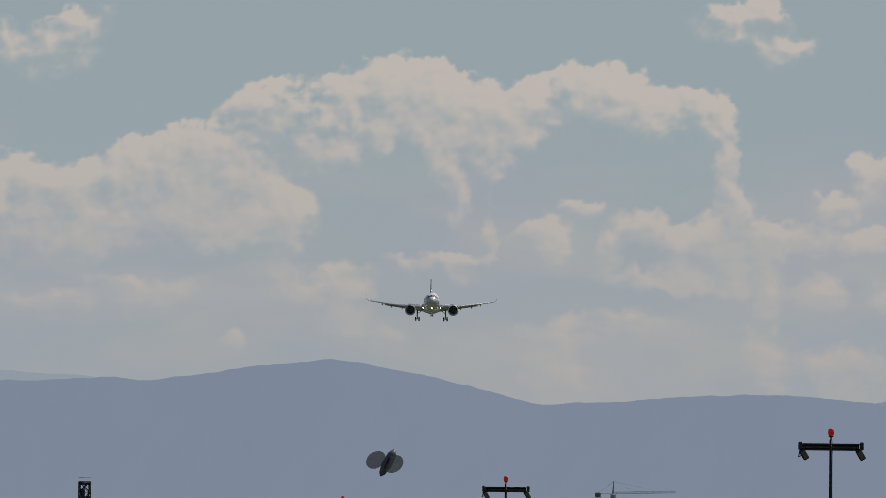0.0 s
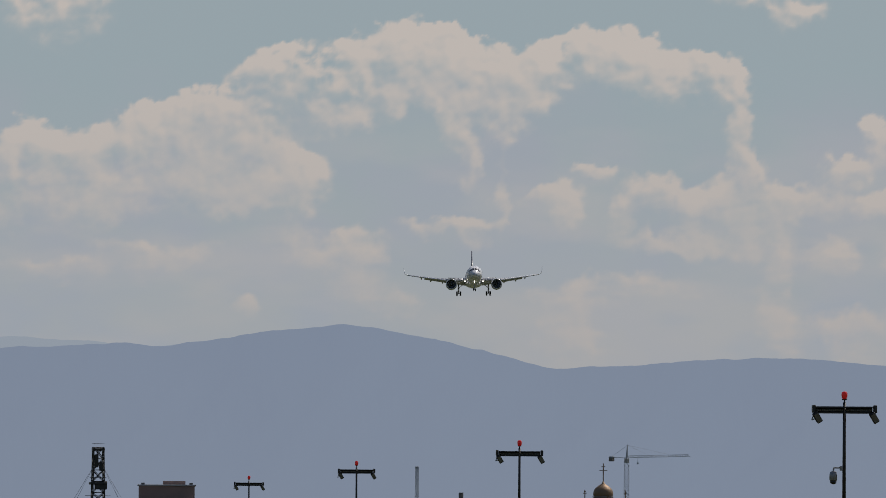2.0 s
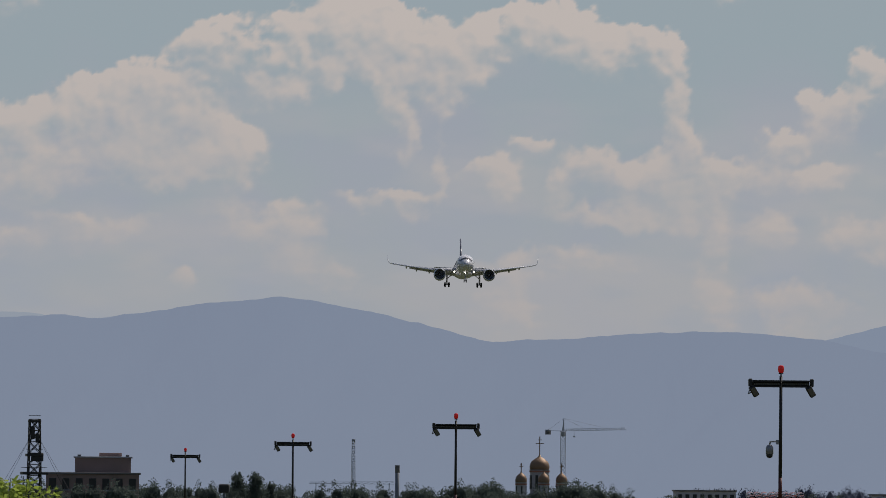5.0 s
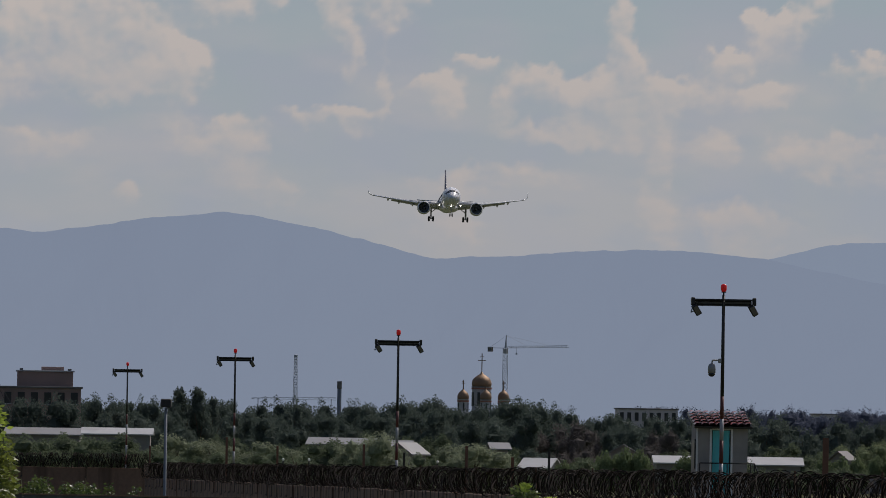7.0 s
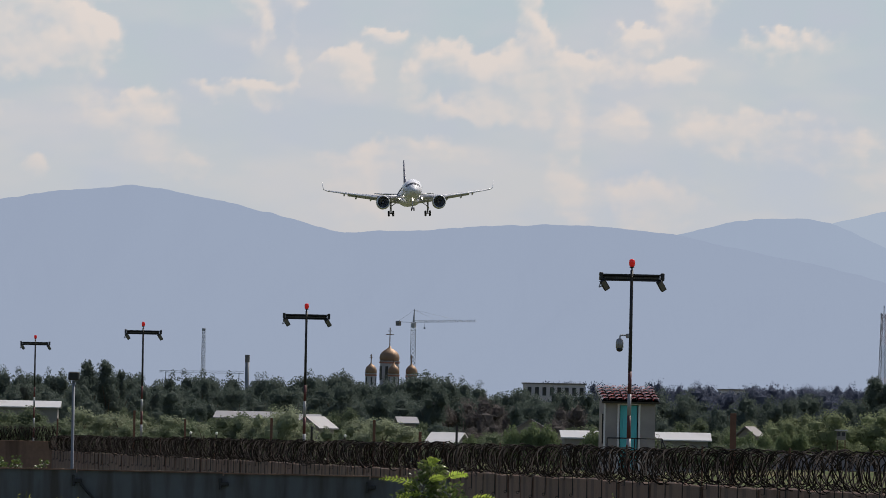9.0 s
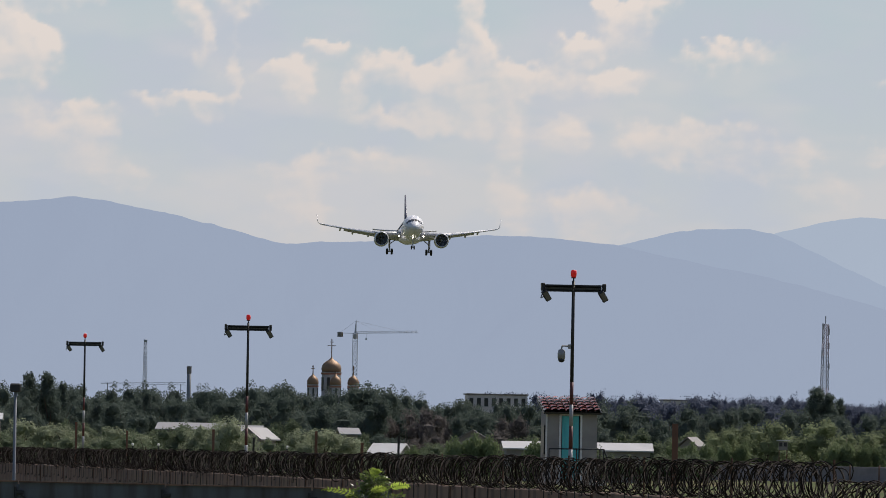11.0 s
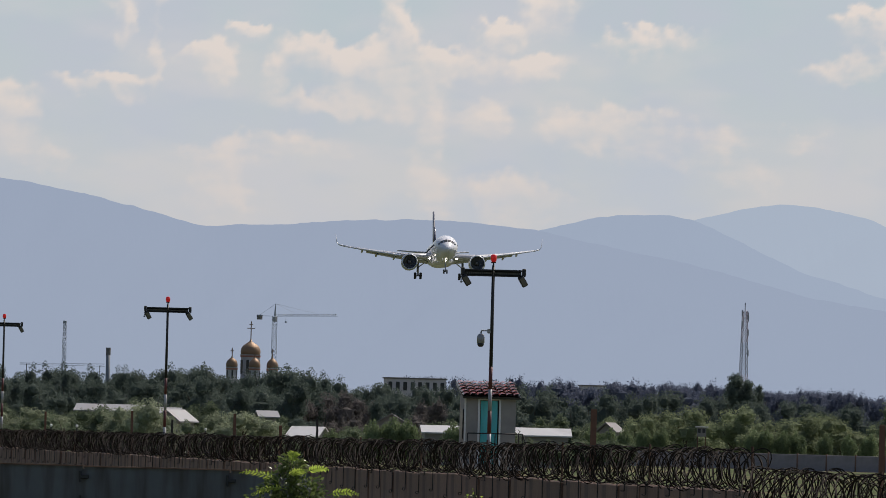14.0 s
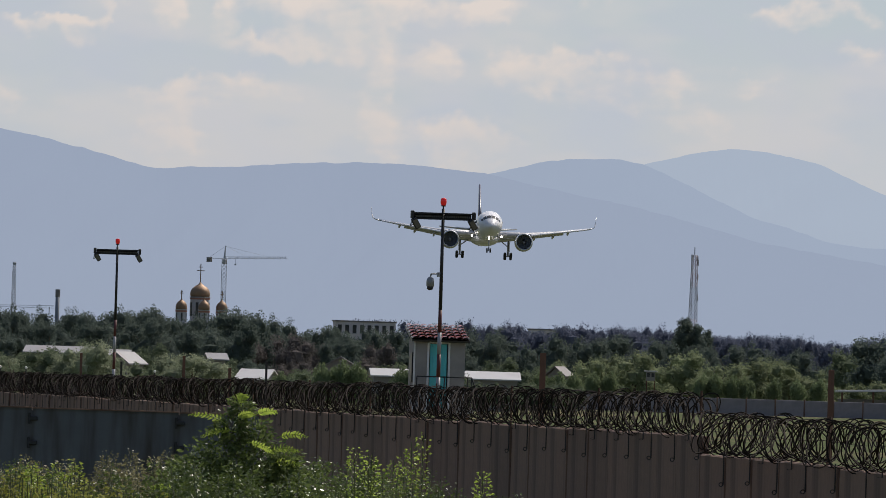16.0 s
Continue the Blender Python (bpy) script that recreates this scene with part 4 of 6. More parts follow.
def steel_fence():
    d = 240.0
    root = tagged(new("steel_fence"), "dark blue-grey sheet steel fence of wide panels", "fence", kind="structure")
    top = height(-6.62, d)
    wdt = 15.3 * d / 1000
    x = spot(-103.3, d)[0]
    k = 0
    while x < spot(-20, d)[0]:
        zt = top - k * 0.012
        w_ = min(wdt, spot(-18.4, d)[0] - x)
        bm = bmesh.new()
        add_box(bm, (x + w_ / 2, d, zt / 2 - 0.15), (w_ - 0.04, 0.05, zt + 0.3), 0.008)
        p = part("steel_panel", bm, M_STEEL, root)
        bm = bmesh.new()
        add_box(bm, (x + w_ / 2, d - 0.02, zt + 0.012), (w_ - 0.02, 0.12, 0.035))
        part("cap_rail", bm, M_CONCRETE, p, "dusty concrete-grey cap rail")
        for dz in (0.25, 0.86):
            bm = bmesh.new()
            add_box(bm, (x + 0.02, d - 0.07, zt - dz), (0.24, 0.08, 0.1), 0.015)
            add_bar(bm, (x - 0.07, d - 0.08, zt - dz - 0.14), (x - 0.07, d - 0.08, zt - dz + 0.14), 0.035, 8)
            part("hinge", bm, M_BLACK, p, "black iron hinge")
        bm = bmesh.new()
        add_box(bm, (x, d + 0.02, zt / 2 - 0.1), (0.14, 0.08, zt + 0.1), 0.01)
        part("post", bm, M_STEEL, p)
        x += wdt
        k += 1
    bm = bmesh.new()
    xs = spot(-57.0, d)[0]
    add_bar(bm, (xs, d - 0.12, top - 0.35), (xs + 0.9, d - 0.12, top - 1.35), 0.035, 6)
    part("brace", bm, M_BLACK, root)


steel_fence()


# ---- loose posts along the wall ----
def posts():
    for b, d, e0, e1, r, m, lab in ((40.9, 183, -6.5, -0.29, 0.055, M_RUSTRED, "rust-brown angle iron post by the wall"), (10.85, 238, -5.0, 0.55, 0.075, M_RUSTRED, "rust-brown board post by the wall"),
                                    (-46.2, 446, -5, -1.2, 0.05, M_RUSTRED, "thin rusty post by the wall"), (-51.5, 480, -5, -0.4, 0.06, M_RUSTRED, "thin rusty post by the wall"),
                                    (-37.2, 384, -5, -0.9, 0.05, M_RUSTRED, "thin rusty post by the wall"), (-26.5, 330, -5, -0.9, 0.05, M_RUSTRED, "thin rusty post by the wall"),
                                    (-17.9, 298, -5, -1.2, 0.035, M_RODS, "thin dark iron post by the wall"), (-21.7, 311, -5, -2.0, 0.05, M_RUSTRED, "thin rusty post by the wall"),
                                    (-59.5, 560, -4, -1.4, 0.05, M_RUSTRED, "thin rusty post by the wall"), (-33.0, 360, -5, -1.7, 0.04, M_RODS, "thin dark iron post by the wall")):
        a = thing("iron_post", pose(*spot(b, d), 0), lab, "post", "iron posts")
        bm = bmesh.new()
        z1 = height(e1, d)
        add_box(bm, (0, 0, z1 / 2), (r * 2, r * 0.5, z1), 0.004)
        add_box(bm, (-r * 0.8, r * 0.6, z1 / 2), (r * 0.4, r * 1.2, z1 - 0.01), 0.004)
        part("shaft", bm, m, a)
    # small white lamps on the far fence
    for b in (-45.6, -42.9, -29.5):
        a = thing("fence_lamp", pose(*spot(b, 640), 0), "small white globe lamp on a thin post", "lamp", "fence lamps")
        bm = bmesh.new()
        z = height(-2.75, 640)
        add_bar(bm, (0, 0, 0), (0, 0, z), 0.05, 6)
        part("stem", bm, M_BLACK, a)
        bm = bmesh.new()
        add_lathe(bm, [(0.04, z - 0.02), (0.09, z + 0.05), (0.09, z + 0.12), (0.04, z + 0.18)], 10)
        part("globe", bm, M_WHITETRIM, a, smooth=True)


posts()


# ---- far airfield fence ----
def far_fence():
    root = tagged(new("airfield_fence"), "pale concrete panel fence across the grass", "fence", kind="structure")
    b = bmesh.new()
    add_box(b, (0, 0, 0.80), (2.92, 0.12, 1.62), 0.03)
    me = bpy.data.meshes.new("fence_panel")
    b.to_mesh(me)
    b.free()
    me.materials.append(M_FENCE)
    b = bmesh.new()
    add_box(b, (0, -0.02, 0.84), (0.14, 0.2, 1.76), 0.02)
    pm = bpy.data.meshes.new("fence_pillar")
    b.to_mesh(pm)
    b.free()
    pm.materials.append(M_CONCRETE)
    x = -62.0
    while x < 70:
        y = 960 - 0.35 * (x - 10)
        z = -0.02
        o = new("fence_panel", me)
        o.parent = root
        o.matrix_local = pose(x, y, z, 0, 0, -19.3)
        o = new("fence_pillar", pm)
        o.parent = root
        o.matrix_local = pose(x - 1.42, y + 0.5, z, 0, 0, -19.3)
        x += 2.85


far_fence()


# ---- distant landmarks ----
def lattice(a, mat_leg, base, top, h, bays, r, mat2=None, z0=0.0):
    """A square lattice mast: legs, then bracing."""
    for sx in (-1, 1):
        for sy in (-1, 1):
            bm = bmesh.new()
            add_bar(bm, (sx * base / 2, sy * base / 2, z0), (sx * top / 2, sy * top / 2, z0 + h), r * 1.4, 4)
            part("leg", bm, mat_leg, a)
    bm = bmesh.new()
    for k in range(bays):
        f0, f1 = k / bays, (k + 1) / bays
        w0, w1 = (base + (top - base) * f0) / 2, (base + (top - base) * f1) / 2
        za, zb = z0 + h * f0, z0 + h * f1
        c0 = [(-w0, -w0, za), (w0, -w0, za), (w0, w0, za), (-w0, w0, za)]
        c1 = [(-w1, -w1, zb), (w1, -w1, zb), (w1, w1, zb), (-w1, w1, zb)]
        for i in range(4):
            j = (i + 1) % 4
            add_bar(bm, c0[i], c1[j], r, 3)
            add_bar(bm, c0[j], c1[i], r, 3)
            add_bar(bm, c1[i], c1[j], r, 3)
    part("bracing", bm, mat2 or mat_leg, a)


def landmarks():
    # telecom mast east
    d = 2300
    a = thing("telecom_mast", pose(*spot(26.3, d), 0, 0, 0, 20), "red and white lattice telecom mast above the trees", "mast")
    H = height(11.2, d)
    for k in range(4):
        f0, f1 = k / 4, (k + 1) / 4
        w0, w1 = 2.2 - 1.2 * f0, 2.2 - 1.2 * f1
        sec = new("mast_section")
        sec.parent = a
        lattice(sec, M_TOWERRED if k % 2 else M_TOWERPAINT, w0, w1, H / 4, 5, 0.05, z0=H * f0)
    bm = bmesh.new()
    add_bar(bm, (0, 0, H), (0, 0, height(12.05, d)), 0.10, 6)
    part("antenna", bm, M_TOWERPAINT, a)
    for k, (dz, w) in enumerate(((0.0, -0.8), (-1.2, 0.8), (-2.6, -0.8), (-0.4, 0.7), (-4.6, 0.8), (-6.4, -0.9), (-9.5, 0.9))):
        bm = bmesh.new()
        add_box(bm, (w, -0.3, H + dz - 0.6), (0.3, 0.3, 1.5), 0.05)
        part("aerial_panel", bm, M_CHURCH, a, "white aerial panel")
    # smaller lattice mast and chimney
    d = 2200
    a = thing("radio_mast", pose(*spot(-44.45, d), 0, 0, 0, 30), "grey lattice radio mast above the trees", "mast")
    lattice(a, M_HAZEDSTEEL, 1.05, 0.5, height(8.2, d), 20, 0.03)
    bm = bmesh.new()
    add_box(bm, (0, 0, height(8.2, d)), (0.75, 0.5, 0.55), 0.08)
    part("aerial_cluster", bm, M_HAZEDSTEEL, a)
    d = 2100
    a = thing("chimney", pose(*spot(-39.85, d), 0), "grey concrete boiler chimney with dark cap", "chimney")
    bm = bmesh.new()
    zt = height(5.6, d)
    add_lathe(bm, [(0.55, 0), (0.45, zt)], 14)
    part("shaft", bm, M_TOWERPAINT, a, smooth=True)
    bm = bmesh.new()
    add_lathe(bm, [(0.47, zt - 1.6), (0.52, zt - 1.5), (0.52, zt + 0.05)], 14)
    part("cap", bm, M_ROOFGREY, a)
    # gantry boom between mast and chimney
    d = 2150
    a = thing("conveyor_gantry", pose(*spot(-44.6, d), height(3.75, d)), "long thin steel gantry resting on the woods", "gantry")
    bm = bmesh.new()
    for k in range(14):
        x0, x1 = -9.5 + k * 1.36, -9.5 + (k + 1) * 1.36
        g0, g1 = 0.12 + 0.016 * k, 0.12 + 0.016 * (k + 1)
        add_bar(bm, (x0, 0, g0), (x1, 0, g1), 0.05, 4)
        add_bar(bm, (x0, 0, -0.2), (x1, 0, -0.2), 0.05, 4)
        add_bar(bm, (x0, 0, -0.2), (x1, 0, g1), 0.03, 4)
    part("boom", bm, M_HAZEDSTEEL, a)
    for xx in (-8, 0, 8.4):
        bm = bmesh.new()
        add_bar(bm, (xx, 0, 0), (xx, 0, -height(3.75, d)), 0.12, 4)
        part("support", bm, M_TOWERPAINT, a)
    # tower crane
    d = 2950
    mz = height(9.35, d)
    a = thing("tower_crane", pose(*spot(-22.62, d), 0, 0, 0, 0), "grey tower crane standing behind the church", "crane")
    lattice(a, M_CRANEHAZED, 1.5, 1.5, mz, 26, 0.055)
    jib = new("jib")
    jib.parent = a
    jib.matrix_local = pose(0, 0, mz, 0, 0, -38)
    bm = bmesh.new()
    n, Lj = 26, 24.5
    for k in range(n):
        x0, x1 = k * Lj / n, (k + 1) * Lj / n
        zr0, zr1 = 0.35 * x0 / Lj, 0.35 * x1 / Lj
        for yy in (-0.5, 0.5):
            add_bar(bm, (x0, yy, zr0), (x1, yy, zr1), 0.055, 4)
            add_bar(bm, (x0, yy, zr0), ((x0 + x1) / 2, 0, 0.62 + zr0), 0.035, 3)
            add_bar(bm, ((x0 + x1) / 2, 0, 0.62 + zr0), (x1, yy, zr1), 0.035, 3)
        add_bar(bm, (x0, 0, 0.62 + zr0), (x1, 0, 0.62 + zr1), 0.055, 4)
    part("boom", bm, M_CRANEHAZED, jib)
    bm = bmesh.new()
    for yy in (-0.5, 0.5):
        add_bar(bm, (0, yy, 0), (-6.4, yy, 0.1), 0.09, 4)
    for k in range(5):
        add_bar(bm, (-k * 1.3, -0.5, 0), (-(k + 1) * 1.3, 0.5, 0.1), 0.06, 4)
    part("counter_jib", bm, M_CRANEHAZED, jib)
    bm = bmesh.new()
    add_box(bm, (-6.0, 0, -0.35), (1.4, 1.1, 1.5), 0.05)
    part("counterweight", bm, M_ROOFGREY, jib, "grey concrete counterweight")
    bm = bmesh.new()
    add_bar(bm, (0, 0, 0), (0.3, 0, height(10.72, d) - mz), 0.35, 4, 0.08)
    part("apex", bm, M_CRANEHAZED, jib)
    bm = bmesh.new()
    top = (0.3, 0, height(10.65, d) - mz)
    add_bar(bm, top, (16, 0, 1.1), 0.035, 3)
    add_bar(bm, top, (8, 0, 1.0), 0.035, 3)
    add_bar(bm, top, (-6.2, 0, 0.2), 0.035, 3)
    part("stay_cable", bm, M_CRANEHAZED, jib)
    bm = bmesh.new()
    add_box(bm, (0.8, -0.9, -0.9), (1.1, 1.0, 1.5), 0.1)
    part("cab", bm, M_CHURCH, jib)
    bm = bmesh.new()
    add_bar(bm, (4.4, 0, -1.6), (4.4, 0, 0), 0.04, 3)
    add_box(bm, (4.4, 0, -1.7), (0.5, 0.3, 0.5))
    part("hook_block", bm, M_CRANEHAZED, jib)
    # dark steel rig with guys, west
    d = 1250
    a = thing("steel_rig_tower", pose(*spot(-77.75, d), 0, 0, 0, 12), "dark braced steel tower with platforms and guy wires", "tower")
    H = height(10.1, d)
    lattice(a, M_BLACK, 2.0, 1.3, H, 12, 0.06)
    for f, w in ((0.60, 3.4), (0.735, 2.2), (0.985, 1.6)):
        bm = bmesh.new()
        add_box(bm, (0, 0, H * f), (w, w * 0.8, 0.35), 0.05)
        add_box(bm, (0, 0, H * f + 0.75), (w, 0.05, 0.06))
        part("platform", bm, M_BLACK, a)
    for f, w, hh in ((0.72, 1.6, 1.1), (0.90, 0.5, 1.7), (0.86, 0.45, 1.2)):
        bm = bmesh.new()
        add_box(bm, (0.3 * (-1 if f > 0.88 else 1), -0.5, H * f), (w, 0.6, hh), 0.08)
        part("cabinet", bm, M_BLACK, a)
    for sx in (-1, 1):
        for sy in (-1, 1):
            bm = bmesh.new()
            add_bar(bm, (sx * 0.6, 0, H * 0.86), (sx * 9.0, sy * 5, 0), 0.022, 3)
            part("guy_wire", bm, M_BLACK, a)


def church():
    d = 2600
    a = thing("church", pose(*spot(-25.0, d), 0, 0, 0, 8), "pale church with five golden onion domes", "church")
    E = lambda e: height(e, d)
    bm = bmesh.new()
    add_box(bm, (0, 0, E(2.6) / 2), (13, 15, E(2.6)), 0.1)
    part("nave", bm, M_CHURCH, a, "pale rendered nave")

    def turret(x, y, r, z0, z1, zt, spire, wins):
        t = new("dome_turret")
        t.parent = a
        t.location = (x, y, 0)
        bm = bmesh.new()
        add_lathe(bm, [(r, z0), (r, z1 - 0.25), (r * 1.12, z1 - 0.15), (r * 1.12, z1)], 20)
        part("drum", bm, M_CHURCH, t)
        for k in range(wins):
            w = 2 * math.pi * (k + 0.5) / wins
            bm = bmesh.new()
            hh = (z1 - z0) * 0.5
            add_box(bm, ((r * 1.005) * math.cos(w), r * 1.005 * math.sin(w), z0 + (z1 - z0) * 0.55), (0.12, r * 0.3, hh), 0.03, pose(0, 0, 0, 0, 0, math.degrees(w)))
            part("drum_window", bm, M_DARK, t)
        bm = bmesh.new()
        add_lathe(bm, [(r * 1.02, z1 - 0.75), (r * 1.07, z1 - 0.7), (r * 1.07, z1 - 0.32), (r * 1.02, z1 - 0.27)], 20)
        part("cornice", bm, M_CORNICE, t, "red-brown cornice band")
        H = zt - z1
        prof = [(0.98, 0), (1.04, 0.10), (1.05, 0.22), (0.99, 0.40), (0.84, 0.56), (0.58, 0.70), (0.32, 0.80), (0.15, 0.89), (0.07, 1.0)]
        bm = bmesh.new()
        add_lathe(bm, [(r * p, z1 + H * h) for p, h in prof], 24)
        part("onion_dome", bm, M_GOLD, t, "gilded onion dome", smooth=True)
        bm = bmesh.new()
        add_bar(bm, (0, 0, zt - 0.05), (0, 0, spire), 0.15, 6)
        hs = spire - zt
        add_bar(bm, (-hs * 0.22, 0, zt + hs * 0.62), (hs * 0.22, 0, zt + hs * 0.62), 0.13, 4)
        add_bar(bm, (-hs * 0.11, 0, zt + hs * 0.82), (hs * 0.11, 0, zt + hs * 0.82), 0.12, 4)
        bmesh.ops.create_icosphere(bm, subdivisions=1, radius=0.2, matrix=Matrix.Translation((0, 0, zt)))
        part("cross", bm, M_GOLD, t, "gilded cross")

    turret(0, 1, 2.6, E(2.4), E(5.3), E(6.85), E(8.75), 8)
    turret(-5.5, -3.5, 1.5, E(2.2), E(3.95), E(5.1), E(5.95), 6)
    turret(5.5, -3.5, 1.5, E(2.2), E(3.95), E(5.1), E(5.95), 6)
    turret(0.45, -5.5, 1.5, E(2.2), E(3.95), E(5.1), E(5.3) + 0.3, 6)
    turret(-0.3, 6.0, 1.4, E(2.2), E(3.95), E(5.0), E(5.8), 6)


def block(name, b0, b1, e_top, d, storeys, cols, mat, label, depth=10.0, rot=4.0):
    """A flat-roofed block with its windows."""
    w = (b1 - b0) * d / 1000
    H = height(e_top, d)
    a = thing(name, pose(*spot((b0 + b1) / 2, d), 0, 0, 0, rot), label, "building")
    bm = bmesh.new()
    add_box(bm, (0, depth / 2, H / 2), (w, depth, H), 0.04)
    part("wall", bm, mat, a)
    bm = bmesh.new()
    add_box(bm, (0, depth / 2, H + 0.12), (w + 0.5, depth + 0.5, 0.25), 0.03)
    part("roof", bm, M_ROOFGREY, a, "flat grey roof slab")
    sh = 3.0
    for s in range(storeys):
        for c in range(cols):
            x = -w / 2 + (c + 0.5) * w / cols
            bm = bmesh.new()
            add_box(bm, (x, -0.02, H - 1.4 - s * sh), (w / cols * 0.52, 0.16, 1.6), 0.02)
            win = part("window", bm, M_DARK, a, "dark window")
            bm = bmesh.new()
            add_box(bm, (x, -0.13, H - 1.4 - s * sh - 0.86), (w / cols * 0.6, 0.16, 0.12))
            part("sill", bm, M_CHURCH, win)
    return a, w, H


def buildings():
    block("panel_block", -10.8, -4.6, 3.2, 1850, 3, 8, M_PANEL, "pale low apartment block with dark windows among trees")
    a, w, H = block("office_block", -76.5, -66.8, 4.42, 1350, 1, 7, M_BRICKBLOCK, "brown-grey flat-roofed block behind the trees")
    bm = bmesh.new()
    add_box(bm, (1.45, 6, H + 1.25), (7.9, 7, 2.2), 0.05)
    up = part("upper_storey", bm, M_BRICKBLOCK, a, "brown brick upper storey")
    bm = bmesh.new()
    add_box(bm, (1.45, 6, H + 2.42), (8.3, 7.4, 0.2), 0.03)
    part("cornice", bm, M_CHURCH, up)
    for dx in (-1.9, 4.9):
        bm = bmesh.new()
        add_box(bm, (dx, 2.6, H + 2.62), (0.5, 0.4, 0.3), 0.03)
        part("vent", bm, M_ROOFGREY, up)
    bm = bmesh.new()
    add_box(bm, (2.5, 6, H + 2.75), (3.2, 3, 0.6), 0.05)
    part("plant_room", bm, M_BRICKBLOCK, up)
    block("far_block", 9.6, 12.4, 2.95, 2000, 2, 4, M_PANEL, "pale distant flat-roofed block among trees")
    block("far_block", 18.5, 19.8, 2.6, 2300, 2, 3, M_PANEL, "small pale distant block among trees")


def house(b, d, e_eave, e_ridge, w, depth, rot, roof_mat, label):
    """A low house or shed: walls, a pitched roof with overhang, door and windows."""
    x, y = spot(b, d)
    ze, zr = height(e_eave, d), height(e_ridge, d)
    a = thing("village_house", pose(x, y, 0, 0, 0, rot), label, "house", "village houses")
    ze = max(ze, 1.6)
    zr = max(zr, ze + 0.5)
    bm = bmesh.new()
    vs = [(-w / 2, -depth / 2), (w / 2, -depth / 2), (w / 2, depth / 2), (-w / 2, depth / 2)]
    add_loft(bm, [[(px, py, 0) for px, py in vs], [(px, py, ze) for px, py in vs]])
    part("wall", bm, M_HOUSE, a)
    bm = bmesh.new()
    o, t = 0.35, 0.12
    # ridge along x
    for s in (-1, 1):
        r = [(-w / 2 - o, s * (depth / 2 + o), ze - 0.1), (w / 2 + o, s * (depth / 2 + o), ze - 0.1), (w / 2 + o, 0, zr), (-w / 2 - o, 0, zr)]
        lo = [bm.verts.new(p) for p in r]
        hi = [bm.verts.new((p[0], p[1], p[2] + t)) for p in r]
        bm.faces.new(lo[::-1])
        bm.faces.new(hi)
        for k in range(4):
            bm.faces.new((lo[k], lo[(k + 1) % 4], hi[(k + 1) % 4], hi[k]))
    part("roof", bm, roof_mat, a)
    for s in (-1, 1):
        bm = bmesh.new()
        v = [bm.verts.new((s * (w / 2 - 0.02), q, z)) for q, z in ((-depth / 2, ze), (depth / 2, ze), (0, zr - 0.02))]
        bm.faces.new(v)
        v2 = [bm.verts.new((s * (w / 2 - 0.2), q, z)) for q, z in ((-depth / 2, ze), (depth / 2, ze), (0, zr - 0.02))]
        bm.faces.new(v2)
        for k in range(3):
            bm.faces.new((v[k], v[(k + 1) % 3], v2[(k + 1) % 3], v2[k]))
        part("gable", bm, M_HOUSE, a)
    for k in range(max(1, int(w / 3))):
        bm = bmesh.new()
        add_box(bm, (-w / 2 + 1.5 + k * 3, -depth / 2, ze * 0.58), (0.9, 0.12, 1.0), 0.02)
        part("window", bm, M_DARK, a)


